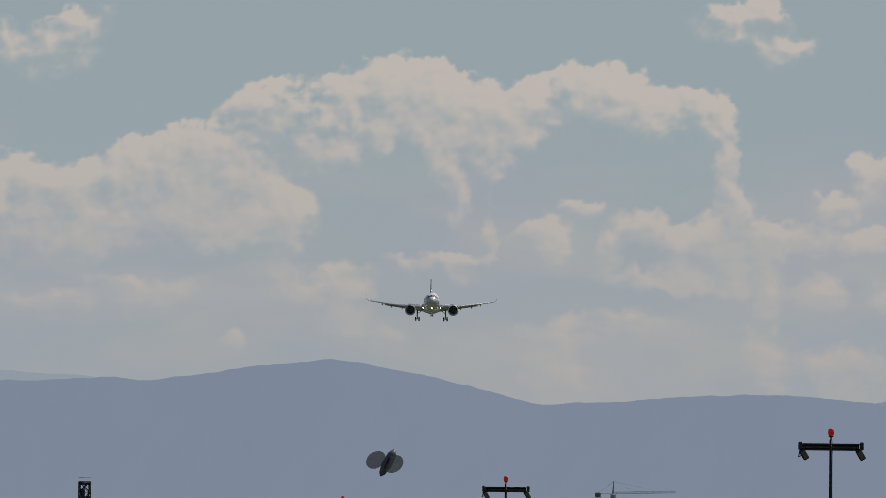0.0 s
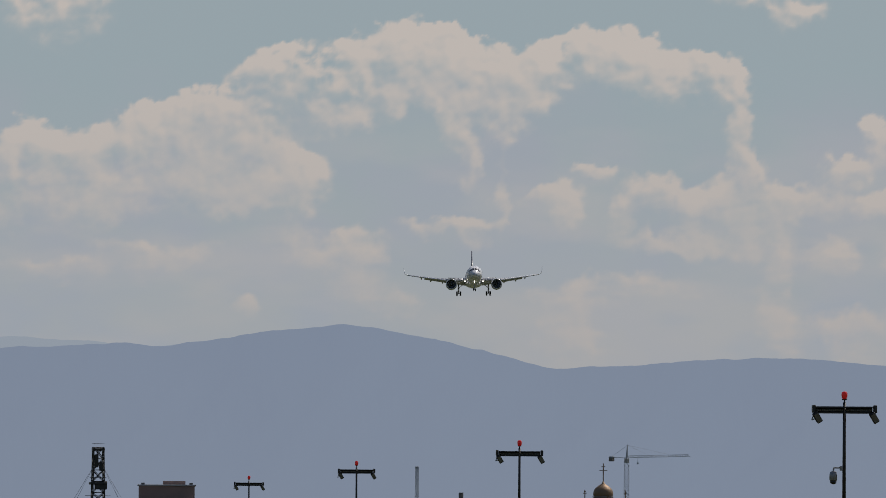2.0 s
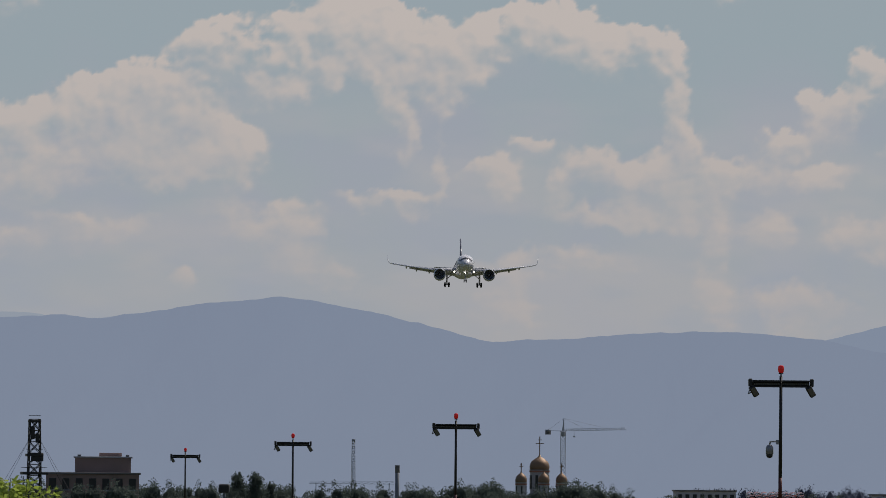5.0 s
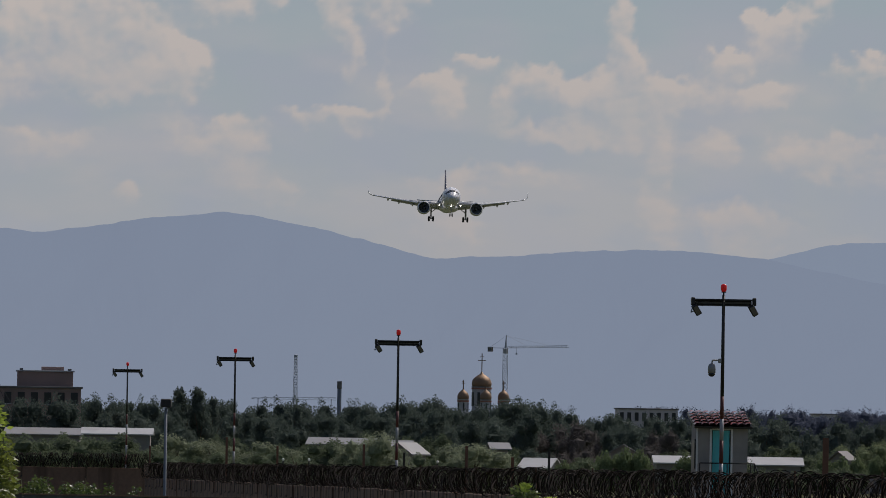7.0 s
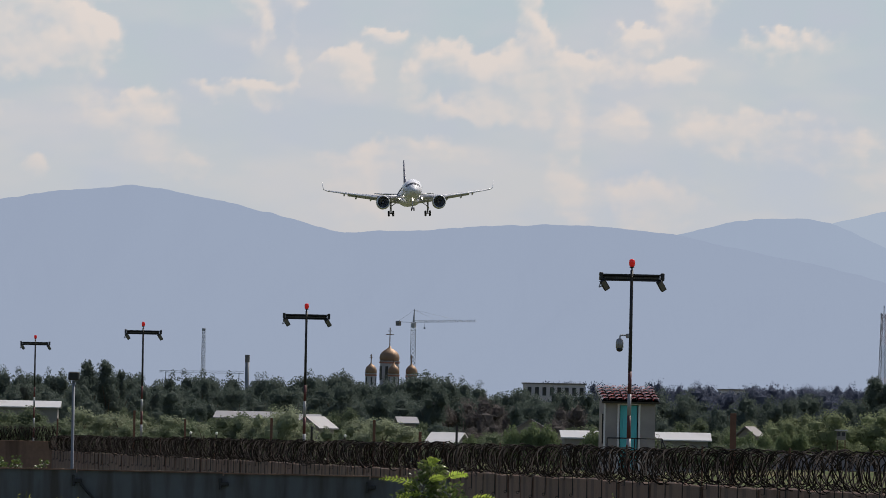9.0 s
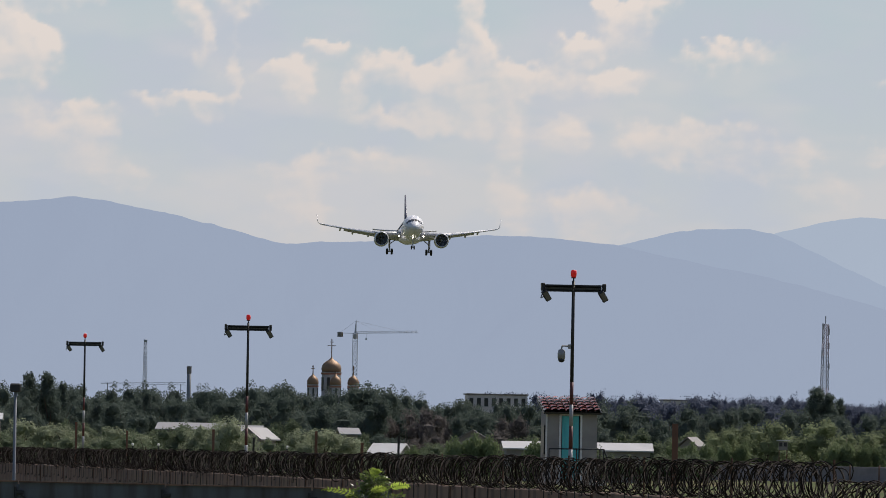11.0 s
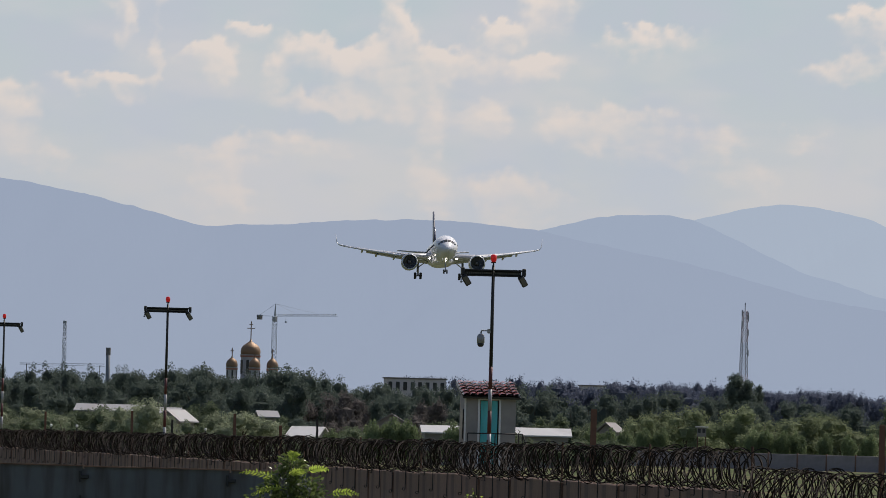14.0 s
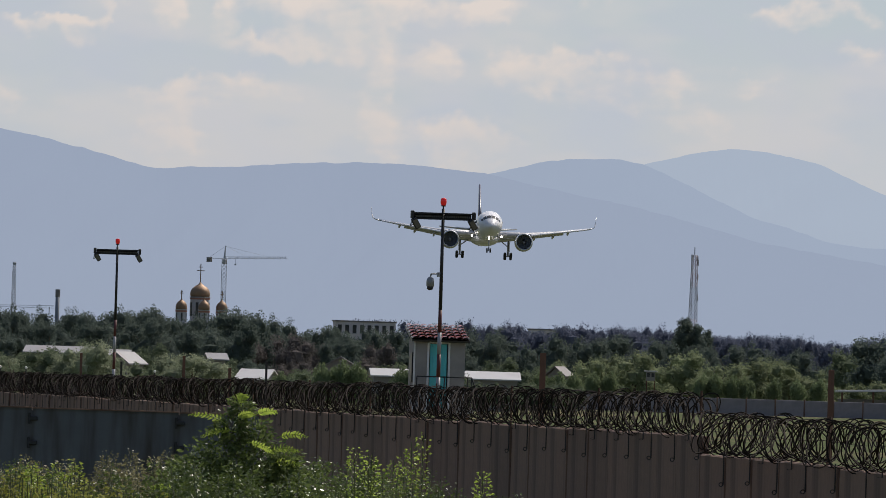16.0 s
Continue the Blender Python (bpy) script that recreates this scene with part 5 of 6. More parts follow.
def village():
    R, G = M_ROOFSHEET, M_ROOFGREY
    Q = M_ROOFDULL
    house(-62.9, 1020, -0.25, 0.30, 7.0, 5, 2, R, "long low shed with pale sheet roof")
    house(-70.5, 1050, -0.4, 0.2, 8, 6, 0, Q, "long low shed with dull sheet roof")
    house(-39.4, 980, -0.95, -0.36, 6.4, 5, -4, Q, "low shed with dull grey sheet roof among trees")
    house(-34.9, 985, -1.05, -0.55, 5.0, 5, -4, Q, "low shed with dull grey sheet roof among trees")
    house(-32.7, 930, -1.85, -0.75, 3.6, 2.4, 66, Q, "small house with grey gable and dull roof")
    house(-23.2, 960, -1.15, -0.6, 1.5, 3, 10, Q, "small shed with dull grey roof")
    house(-18.8, 860, -3.1, -2.15, 2.4, 5, -12, R, "low shed with bright white sheet roof")
    house(-10.2, 1000, -1.7, -0.55, 4.0, 3.8, 90, G, "small house with brown-grey gable roof")
    house(-5.0, 880, -2.3, -1.68, 3.2, 4, 4, R, "low shed with bright white roof")
    house(5.5, 880, -2.35, -1.68, 4.6, 4, 3, R, "low shed with bright white roof")
    house(12.6, 990, -1.75, -0.9, 2.4, 1.7, 70, G, "small house with steep grey roof edge")
    # open shelter beyond the fence
    x, y = spot(45.2, 985)
    a = thing("open_shelter", pose(x, y, 0, 0, 0, 3), "open shelter with flat pale roof beyond the fence", "shelter")
    z = height(-2.35, 985)
    bm = bmesh.new()
    add_box(bm, (0, 0, z), (7.4, 3, 0.22), 0.03, pose(0, 0, 0, 0, -2.0, 0))
    part("roof", bm, M_ROOFSHEET, a)
    for px in (-3.2, 0, 3.2):
        bm = bmesh.new()
        add_box(bm, (px, -1.2, (z - 0.1) / 2), (0.2, 0.2, z - 0.1))
        part("pillar", bm, M_RUST, a)
    bm = bmesh.new()
    add_box(bm, (0, 1.3, 0.9), (6.8, 0.15, 1.8))
    part("back_wall", bm, M_HOUSE, a)
    # small watch hut on legs
    x, y = spot(22.1, 985)
    a = thing("watch_hut", pose(x, y, 0), "small pale watch hut on legs beyond the fence", "hut")
    z0, z1 = height(-2.0, 985), height(-1.0, 985)
    bm = bmesh.new()
    add_box(bm, (0, 0, (z0 + z1) / 2 - 0.05), (0.9, 0.9, z1 - z0 - 0.1), 0.02)
    part("cabin", bm, M_HOUSE, a)
    bm = bmesh.new()
    add_box(bm, (0, 0, z1), (1.35, 1.3, 0.12), 0.02)
    part("roof", bm, M_ROOFSHEET, a)
    for px in (-0.25, 0.22):
        bm = bmesh.new()
        add_box(bm, (px, -0.46, (z0 + z1) / 2 + 0.1), (0.3, 0.06, 0.4))
        part("window", bm, M_DARK, a)
    for px in (-0.4, 0.4):
        bm = bmesh.new()
        add_box(bm, (px, 0, z0 / 2), (0.1, 0.5, z0))
        part("leg", bm, M_RUST, a)


landmarks()
church()
buildings()
village()


# ---- trees ----
def crown_mesh(name, mat, seed, shape, leaves, leaf):
    """A crown of height 1 (base at 0): uneven lobes carrying many leaf clumps round a dark inner mass."""
    rng = np.random.RandomState(seed)
    lobes = []
    if shape == "round":
        for k in range(11):
            w = rng.uniform(0, 2 * math.pi)
            h = rng.uniform(0.22, 0.86)
            rad = 0.34 * math.sin(math.pi * min(1, h * 0.95)) ** 0.6
            lobes.append((rad * math.cos(w) * rng.uniform(0.5, 1), rad * math.sin(w) * rng.uniform(0.5, 1), h, rng.uniform(0.15, 0.25)))
        lobes.append((0, 0, 0.5, 0.34))
    elif shape == "tall":
        for k in range(12):
            h = 0.1 + 0.82 * (k + 0.5) / 12
            rr = 0.17 * math.sin(math.pi * (0.12 + 0.83 * h)) ** 0.8
            lobes.append((rng.uniform(-0.07, 0.07), rng.uniform(-0.07, 0.07), h, rr * rng.uniform(0.7, 1.15)))
    elif shape == "ball":
        for k in range(7):
            w = rng.uniform(0, 2 * math.pi)
            lobes.append((0.14 * math.cos(w), 0.14 * math.sin(w), rng.uniform(0.4, 0.62), rng.uniform(0.30, 0.36)))
    else:  # spreading, ragged
        for k in range(14):
            w = rng.uniform(0, 2 * math.pi)
            rad = rng.uniform(0.1, 0.5)
            lobes.append((rad * math.cos(w), rad * math.sin(w), rng.uniform(0.25, 0.82 - 0.3 * rad), rng.uniform(0.12, 0.22)))
    tufts = []                                         # smaller tufts scattered over the lobes break up their outline
    for lx, ly, lz, lr in lobes:
        for k in range(6):
            q = rng.normal(size=3)
            q[2] += 0.5
            q *= lr * rng.uniform(0.55, 1.0) / np.linalg.norm(q)
            tufts.append((lx + q[0], ly + q[1], lz + q[2], lr * rng.uniform(0.22, 0.46)))
    L = np.array(tufts + lobes)
    wts = L[:, 3] ** 1.8
    pick = rng.choice(len(L), leaves, p=wts / wts.sum())
    d = rng.normal(size=(leaves, 3))
    d /= np.linalg.norm(d, axis=1)[:, None]
    r = L[pick, 3] * (0.55 + 0.43 * rng.rand(leaves) ** 0.7)
    c = L[pick, :3] + d * r[:, None]
    n = d + rng.normal(scale=0.4, size=(leaves, 3))
    n /= np.linalg.norm(n, axis=1)[:, None]
    u = np.cross(n, rng.normal(size=(leaves, 3)))
    u /= np.linalg.norm(u, axis=1)[:, None]
    v = np.cross(n, u)
    s = leaf * rng.uniform(0.6, 1.4, leaves)[:, None]
    P = np.stack([c - u * s, c + u * s * 0.6 + v * s * 0.8, c + u * s * 0.6 - v * s * 0.8], 1).reshape(-1, 3)
    faces = [(3 * i, 3 * i + 1, 3 * i + 2) for i in range(leaves)]
    verts = [tuple(p) for p in P]
    for lx, ly, lz, lr in lobes:                       # leafy inner mass, lumpy
        bm = bmesh.new()
        bmesh.ops.create_icosphere(bm, subdivisions=1, radius=lr * 0.60)
        bm.verts.ensure_lookup_table()
        o = len(verts)
        verts += [(lx + q.co.x * k, ly + q.co.y * k, lz + q.co.z * k) for q, k in zip(bm.verts, rng.normal(1.0, 0.14, len(bm.verts)))]
        faces += [tuple(o + q.index for q in f.verts) for f in bm.faces]
        bm.free()
    me = bpy.data.meshes.new(name)
    me.from_pydata(verts, [], faces)
    me.update()
    me.materials.append(mat)
    return me


def tree_kind(mat, seed, shape, label, name="tree", leaves=900, leaf=0.035, group="woodland trees"):
    a = thing(name, pose(0, 0, -400), label, "tree" if name != "bush" else "bush", group)
    c = new("crown", crown_mesh("crown", mat, seed, shape, leaves, leaf))
    c.parent = a
    c.location.z = 0.06
    c.scale = (1, 1, 0.94)
    bm = bmesh.new()
    add_lathe(bm, [(0.035, -0.02), (0.022, 0.2), (0.012, 0.6)], 7)
    rng = random.Random(seed)
    for k in range(4):
        w = rng.uniform(0, 6.28)
        add_bar(bm, (0, 0, 0.2 + 0.08 * k), (0.2 * math.cos(w), 0.2 * math.sin(w), 0.5 + 0.08 * k), 0.010, 5, 0.004)
    part("trunk", bm, M_BARK, a)
    return a


def put_tree(kind, b, d, e_top, wide, rng, first):
    """Plants a tree whose top stands at elevation e_top; wide: crown width against its height."""
    H = max(1.2, height(e_top, d))
    x, y = spot(b, d)
    m = pose(x, y, -0.05, 0, 0, rng.uniform(0, 360)) @ Matrix.Diagonal((H * wide, H * wide, H, 1))
    if kind not in first:
        first.add(kind)
        kind.matrix_world = m
        return kind
    k = kind.scale
    return copy_thing(kind, m @ Matrix.Diagonal((1 / k[0], 1 / k[1], 1 / k[2], 1)))


def joined_woods(name, label, mat, plan):
    """Many far crowns and trunks in one object: plan holds (kind, pose with scale)."""
    P, F, n = [], [], 0
    for kind, m in plan:
        me = next(c for c in kind.children if c.name.startswith("crown")).data
        co = np.empty(len(me.vertices) * 3)
        me.vertices.foreach_get("co", co)
        co = co.reshape(-1, 3) * (1, 1, 0.94) + (0, 0, 0.06)
        M = np.array(m)
        P.append(co @ M[:3, :3].T + M[:3, 3])
        F += [tuple(n + i for i in p.vertices) for p in me.polygons]
        n += len(co)
    tagged(mesh_object(name, np.concatenate(P), F, mat), label, "trees", kind="stuff")


def far_pose(b, d, e_top, wide, rng):
    H = max(1.2, height(e_top, d))
    x, y = spot(b, d)
    return pose(x, y, -0.05, 0, 0, rng.uniform(0, 360)) @ Matrix.Diagonal((H * wide, H * wide, H, 1))


def trees():
    rng = random.Random(8)
    used = set()
    woods = [tree_kind(M_WOODS, 31 + k, s, "dark green woodland tree in a dense belt", leaves=3400, leaf=0.0165) for k, s in enumerate(("round", "round", "round"))]
    far = [tree_kind(M_WOODSHAZED, 41 + k, s, "distant woodland tree with blue haze in its leaf colour", leaves=3000, leaf=0.016) for k, s in enumerate(("round", "round", "round"))]
    poplar = tree_kind(M_WOODS, 51, "tall", "tall dark green poplar", leaves=3800, leaf=0.0135, group="poplars")
    green = [tree_kind(M_GREEN, 61 + k, s, "mid-green leafy tree at the wood's edge", leaves=3800, leaf=0.0165, group="edge trees") for k, s in enumerate(("round", "spread", "round"))]
    # the green crowns again, sunlight and haze put into their leaf colour
    light = [tree_kind(M_GREENSUNLIT, 61 + k, s, "green leafy tree beyond the fence, sun and haze in its colour", leaves=4000, leaf=0.016, group="orchard trees") for k, s in enumerate(("round", "spread", "round"))]
    willow = [tree_kind(M_WILLOW, 71 + k, s, "pale silvery-green willow tree", leaves=4600, leaf=0.015, group="willows") for k, s in enumerate(("round", "spread"))]
    bronze = [tree_kind(M_BRONZE, 81 + k, s, "brownish-leaved tree in the wood", leaves=3400, leaf=0.0175, group="brown trees") for k, s in enumerate(("round", "spread"))]
    ball = tree_kind(M_BUSH, 91, "ball", "clipped round green bush", name="bush", leaves=3400, leaf=0.030, group="round bushes")
    sky_b = (-95, -80, -65, -58, -53, -48, -42, -36, -30, -28, -23, -21, -18, -15, -11, -7, -4, 4, 6.9, 9.8, 11.5, 13.4, 16.5, 20.4, 23, 28, 36, 40, 42, 44.6, 60)
    sky_e = (3.6, 3.3, 3.4, 3.3, 3.3, 3.3, 3.2, 3.4, 3.6, 3.0, 3.3, 3.8, 3.2, 2.75, 2.4, 2.2, 2.3, 2.7, 3.6, 2.5, 3.0, 3.75, 3.1, 3.7, 3.4, 3.2, 3.1, 2.5, 2.1, 3.2, 3.2)
    line = lambda b: float(np.interp(b, sky_b, sky_e))
    west, east_belt = [], []
    b = -82.0
    while b < 52:                                    # skyline belt
        e = line(b) + rng.uniform(-0.2, 0.3)
        east = b > 4
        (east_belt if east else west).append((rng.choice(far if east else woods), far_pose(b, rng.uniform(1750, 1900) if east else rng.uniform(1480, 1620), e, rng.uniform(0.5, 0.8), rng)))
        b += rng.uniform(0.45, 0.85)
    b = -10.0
    while b < 50:                                    # farthest belt, leaf colour blued for haze
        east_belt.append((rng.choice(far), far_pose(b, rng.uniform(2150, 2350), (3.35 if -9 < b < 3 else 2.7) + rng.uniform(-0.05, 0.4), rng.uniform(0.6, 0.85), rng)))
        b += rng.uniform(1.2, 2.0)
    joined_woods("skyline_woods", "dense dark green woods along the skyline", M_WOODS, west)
    joined_woods("distant_woods", "hazy blue-green woods along the far skyline", M_WOODSHAZED, east_belt)
    b = -82.0
    while b < 52:                                    # second belt
        e = line(b) - rng.uniform(0.6, 1.5)
        k = rng.choice(bronze) if -20 < b < -4 and rng.random() < 0.6 else rng.choice(woods)
        put_tree(k, b, rng.uniform(1300, 1400), e, rng.uniform(0.7, 1.0), rng, used)
        b += rng.uniform(1.5, 2.3)
    b = -82.0
    while b < 52:                                    # third belt
        e = rng.uniform(-0.6, 0.7) - (0.4 if -22 < b < -4 else 0)
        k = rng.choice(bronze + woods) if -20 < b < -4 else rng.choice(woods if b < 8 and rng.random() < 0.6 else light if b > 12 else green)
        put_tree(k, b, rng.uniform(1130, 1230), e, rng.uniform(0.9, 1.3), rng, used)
        b += rng.uniform(2.2, 3.6)
    b = -82.0
    while b < 52:                                    # low front belt, with gaps at the house roofs
        e = rng.uniform(-1.9, -1.0) if b < 10 else rng.uniform(-1.9, -0.6)
        gap = any(lo < b < hi for lo, hi in ((-66, -60), (-44.5, -37), (-33.5, -30.5), (-24.5, -22), (-21, -16.5), (-13.5, -7), (-7, 9), (10.5, 14)))
        if not gap or rng.random() < 0.12:
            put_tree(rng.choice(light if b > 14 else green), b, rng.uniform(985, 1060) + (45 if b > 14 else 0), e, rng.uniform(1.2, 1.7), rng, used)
        b += rng.uniform(2.2, 3.6)
    b = -82.0
    while b < 15:                                    # bushes in front of the houses' walls
        e = -2.0
        for lo, hi, ee in ((-80, -59.5, -0.55), (-45.5, -34, -0.7), (-34, -30, -1.6), (-25, -21.5, -1.4), (-21.5, -16, -3.05), (-13, -7.8, -3.4), (-7.8, -2, -3.0), (2, 9, -2.9), (9, 15, -2.6)):
            if lo < b < hi:
                e = ee
        put_tree(rng.choice(green), b, rng.uniform(815, 835), e + rng.uniform(-0.2, 0.25), rng.uniform(1.1, 1.5), rng, used)
        b += rng.uniform(1.3, 2.2)
    # single trees that stand out
    for b, d, e, w, k in ((-75.2, 1300, 3.5, 0.7, poplar), (-73.4, 1310, 3.7, 0.7, poplar), (-71.6, 1300, 3.3, 0.9, woods[0]), (-69.4, 1300, 3.4, 0.85, woods[2]), (-67.2, 1300, 3.2, 0.8, woods[0]),
                          (-56.4, 1350, 5.1, 0.78, poplar), (-54.4, 1350, 5.15, 0.85, poplar), (-53.0, 1360, 4.1, 0.7, poplar), (25.7, 1700, 5.0, 1.05, poplar), (26.9, 1700, 4.3, 0.9, poplar), (24.9, 1705, 4.2, 0.8, poplar), (27.8, 1710, 3.8, 0.8, poplar),
                          (-30.3, 1500, 4.0, 0.7, woods[0]), (-20.8, 1450, 4.1, 0.95, woods[0]), (-18.6, 1450, 3.5, 0.9, woods[2]), (-61.5, 1400, 3.4, 0.55, poplar), (-64.0, 1400, 3.0, 0.55, poplar), (-44.2, 1400, 3.3, 0.6, poplar),
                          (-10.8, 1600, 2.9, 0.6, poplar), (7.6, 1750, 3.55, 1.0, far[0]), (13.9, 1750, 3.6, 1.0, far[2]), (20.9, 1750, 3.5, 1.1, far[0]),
                          (45.5, 1100, 3.2, 1.0, woods[0]), (48.5, 1080, 3.4, 1.0, woods[2]), (43.0, 1120, 2.0, 1.0, green[0]),
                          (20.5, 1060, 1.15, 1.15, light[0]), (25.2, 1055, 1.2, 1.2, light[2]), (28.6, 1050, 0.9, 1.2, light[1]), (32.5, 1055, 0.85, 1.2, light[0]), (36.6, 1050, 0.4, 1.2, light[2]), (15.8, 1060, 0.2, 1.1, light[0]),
                          (-36.9, 800, 0.95, 0.95, willow[0]), (-35.0, 802, 0.1, 1.1, willow[0]), (-38.6, 802, -0.2, 1.0, willow[1]), (-25.6, 800, 0.2, 1.2, willow[1]), (-27.2, 803, -0.3, 1.1, willow[0]), (-23.8, 805, -0.4, 1.1, willow[0]), (-56.8, 900, 0.7, 1.1, willow[1]), (-52.5, 900, -0.2, 1.4, willow[0]), (-47.0, 900, -0.1, 1.3, willow[1]), (-60.0, 970, -0.2, 1.2, green[1]),
                          (-49.5, 985, -0.6, 1.2, green[2]), (-45.2, 975, -1.0, 1.3, green[0]), (-34.6, 940, -1.3, 1.4, green[2]), (-28.0, 900, -1.5, 1.5, green[0]), (-12.9, 930, -2.2, 1.6, willow[0]), (1.5, 1050, -0.6, 1.2, green[1]), (9.8, 960, -1.3, 1.4, green[0])):
        put_tree(k, b, d, e, w, rng, used)
    for b, d, e in ((-10.3, 800, -1.35), (-8.35, 800, -1.55), (-12.0, 800, -1.75), (-3.9, 800, -1.9), (-2.9, 800, -1.8), (27.4, 1015, -1.9), (28.9, 1015, -1.7), (30.6, 1015, -1.9), (32.2, 1015, -2.0), (10.9, 880, -2.1), (12.3, 880, -2.0), (14.2, 885, -2.1),
                    (16.0, 1015, -2.0), (17.8, 1015, -1.9), (35.0, 1015, -2.1), (37.5, 1015, -2.2), (-16.6, 800, -2.9), (39.5, 1015, -2.0)):
        H = height(e + 1.2, d)
        m = pose(*spot(b, d), -H * 0.05, 0, 0, rng.uniform(0, 360)) @ Matrix.Diagonal((H * 0.52, H * 0.52, H * 1.02, 1))
        if ball not in used:
            used.add(ball)
            ball.matrix_world = m
        else:
            k = ball.scale
            copy_thing(ball, m @ Matrix.Diagonal((1 / k[0], 1 / k[1], 1 / k[2], 1)))
    # any kind not planted above
    for k in woods + far + green + light + willow + bronze:
        put_tree(k, rng.uniform(-90, -70), 1500, 3.0, 0.8, rng, used) if k not in used else None


trees()


# ---- foreground plants ----
def leaf_quads(rng, base, direction, length, width, fold=0.15):
    """Vertices of one leaf: a folded diamond."""
    dirn = Vector(direction).normalized()
    side = dirn.cross(Vector((rng.uniform(-1, 1), rng.uniform(-1, 1), rng.uniform(-0.3, 1)))).normalized()
    nrm = dirn.cross(side)
    b = Vector(base)
    return [b, b + dirn * length * 0.45 + side * width + nrm * fold * width, b + dirn * length, b + dirn * length * 0.45 - side * width + nrm * fold * width]


def frond(a, rng, p, out, L, mat):
    """One feathered frond: an arching midrib with paired leaflets."""
    n = 11
    out = out.normalized()
    rach = [p + out * (L * i / n) + Vector((0, 0, -0.38 * L * (i / n) ** 2)) for i in range(n + 1)]
    v2, f2 = tube(rach, 0.006)
    verts = [Vector(q) for q in v2]
    faces = list(f2)
    for i in range(2, n + 1):
        t = (rach[i] - rach[i - 1]).normalized()
        sd = t.cross(Vector((0.2, 0.7, 0.9))).normalized()
        ll = 0.088 * math.sin(math.pi * (0.2 + 0.70 * i / n)) * rng.uniform(0.85, 1.15)
        for sgn in (-1, 1):
            dv = (sd * sgn + t * 0.6 + Vector((0, rng.uniform(-0.4, 0.4), rng.uniform(-0.35, 0.05)))).normalized()
            cr = Vector((rng.uniform(-0.3, 0.3), 1, rng.uniform(-0.3, 0.6))).cross(dv).normalized()
            o = len(verts)
            verts += [rach[i] + dv * ll * 0.4 + cr * ll * 0.15, rach[i] + dv * ll, rach[i] + dv * ll * 0.4 - cr * ll * 0.15]
            faces.append((3 * i + (sgn > 0), o, o + 1, o + 2))
    mesh_object("frond", verts, faces, mat, a)


def frond_tree():
    """A young tree of heaven: a dark leafy body from which bright young fronds stand out."""
    rng = random.Random(12)
    x, y = spot(-20.6, 112)
    gz = ground_z(x, y)
    a = thing("frond_sapling", pose(x, y, gz - 0.03), "young sapling with dark glossy leaves and bright feathered fronds", "sapling")
    top = height(-3.9, 112) - gz
    wider = 1.3
    lobes = ((0.02, 0.22, 0.12), (-0.06, 0.46, 0.19), (0.14, 0.52, 0.17), (-0.16, 0.74, 0.27), (0.2, 0.78, 0.26), (0.42, 0.86, 0.16), (-0.34, 1.0, 0.28),
             (0.05, 1.05, 0.36), (0.44, 1.1, 0.26), (-0.5, 1.32, 0.3), (0.0, 1.42, 0.42), (0.5, 1.42, 0.34), (-0.2, 1.75, 0.5), (0.35, 1.8, 0.5))
    bm = bmesh.new()
    trunk = Vector((0.05, 0.1, 0.0))
    add_bar(bm, trunk, (0.0, 0, top - 0.15), 0.03, 6, 0.008)
    for dx, dz, r in lobes:
        add_bar(bm, (0.03, 0.03, max(0.2, top - dz - 0.5)), (dx * wider, 0, top - dz), 0.012, 5, 0.005)
    part("stem", bm, M_STEM, a)
    verts, faces = [], []
    for dx, dz, r in lobes:
        cy = rng.uniform(-0.15, 0.15)
        for k in range(int(2100 * r)):
            d = Vector((rng.gauss(0, 1), rng.gauss(0, 1), rng.gauss(0, 1))).normalized()
            p = Vector((dx * wider, cy, top - dz)) + Vector((d.x * 1.15, d.y, d.z)) * (r * (0.3 + 0.9 * rng.random()))
            dv = Vector((d.x, d.y, d.z * 0.5 + rng.uniform(-0.6, 0.4)))
            L = rng.uniform(0.045, 0.085)
            o = len(verts)
            verts += leaf_quads(rng, p, dv, L, L * 0.27)
            faces.append((o, o + 1, o + 2, o + 3))
    mesh_object("foliage", verts, faces, M_GLOSSY, a, label="dark glossy leaves")
    young = ((-0.10, 0.42, -0.85, 0.62, 0.66), (0.02, 0.2, 0.1, 1.0, 0.26), (-0.02, 0.5, -0.9, 0.25, 0.52), (-0.02, 0.36, 0.5, 0.5, 0.36), (0.08, 0.62, 0.85, 0.05, 0.42), (0.28, 0.72, 0.8, 0.4, 0.50),
             (0.30, 0.86, 0.8, 0.3, 0.45), (0.34, 0.56, 0.9, 0.45, 0.46), (0.14, 0.3, 0.8, 0.5, 0.36), (-0.2, 1.1, 0.5, 0.35, 0.42), (0.40, 1.25, 0.6, 0.6, 0.45), (-0.52, 1.22, -0.7, 0.4, 0.42),
             (-0.75, 1.35, 0.4, 0.4, 0.4), (0.5, 1.3, 0.8, 0.2, 0.4))
    for dx, dz, ox, oz, L in young:
        frond(a, rng, Vector((dx * wider, -0.2, top - dz)), Vector((ox, rng.uniform(-0.35, 0.1), oz)), L * 0.86, M_SUMAC)


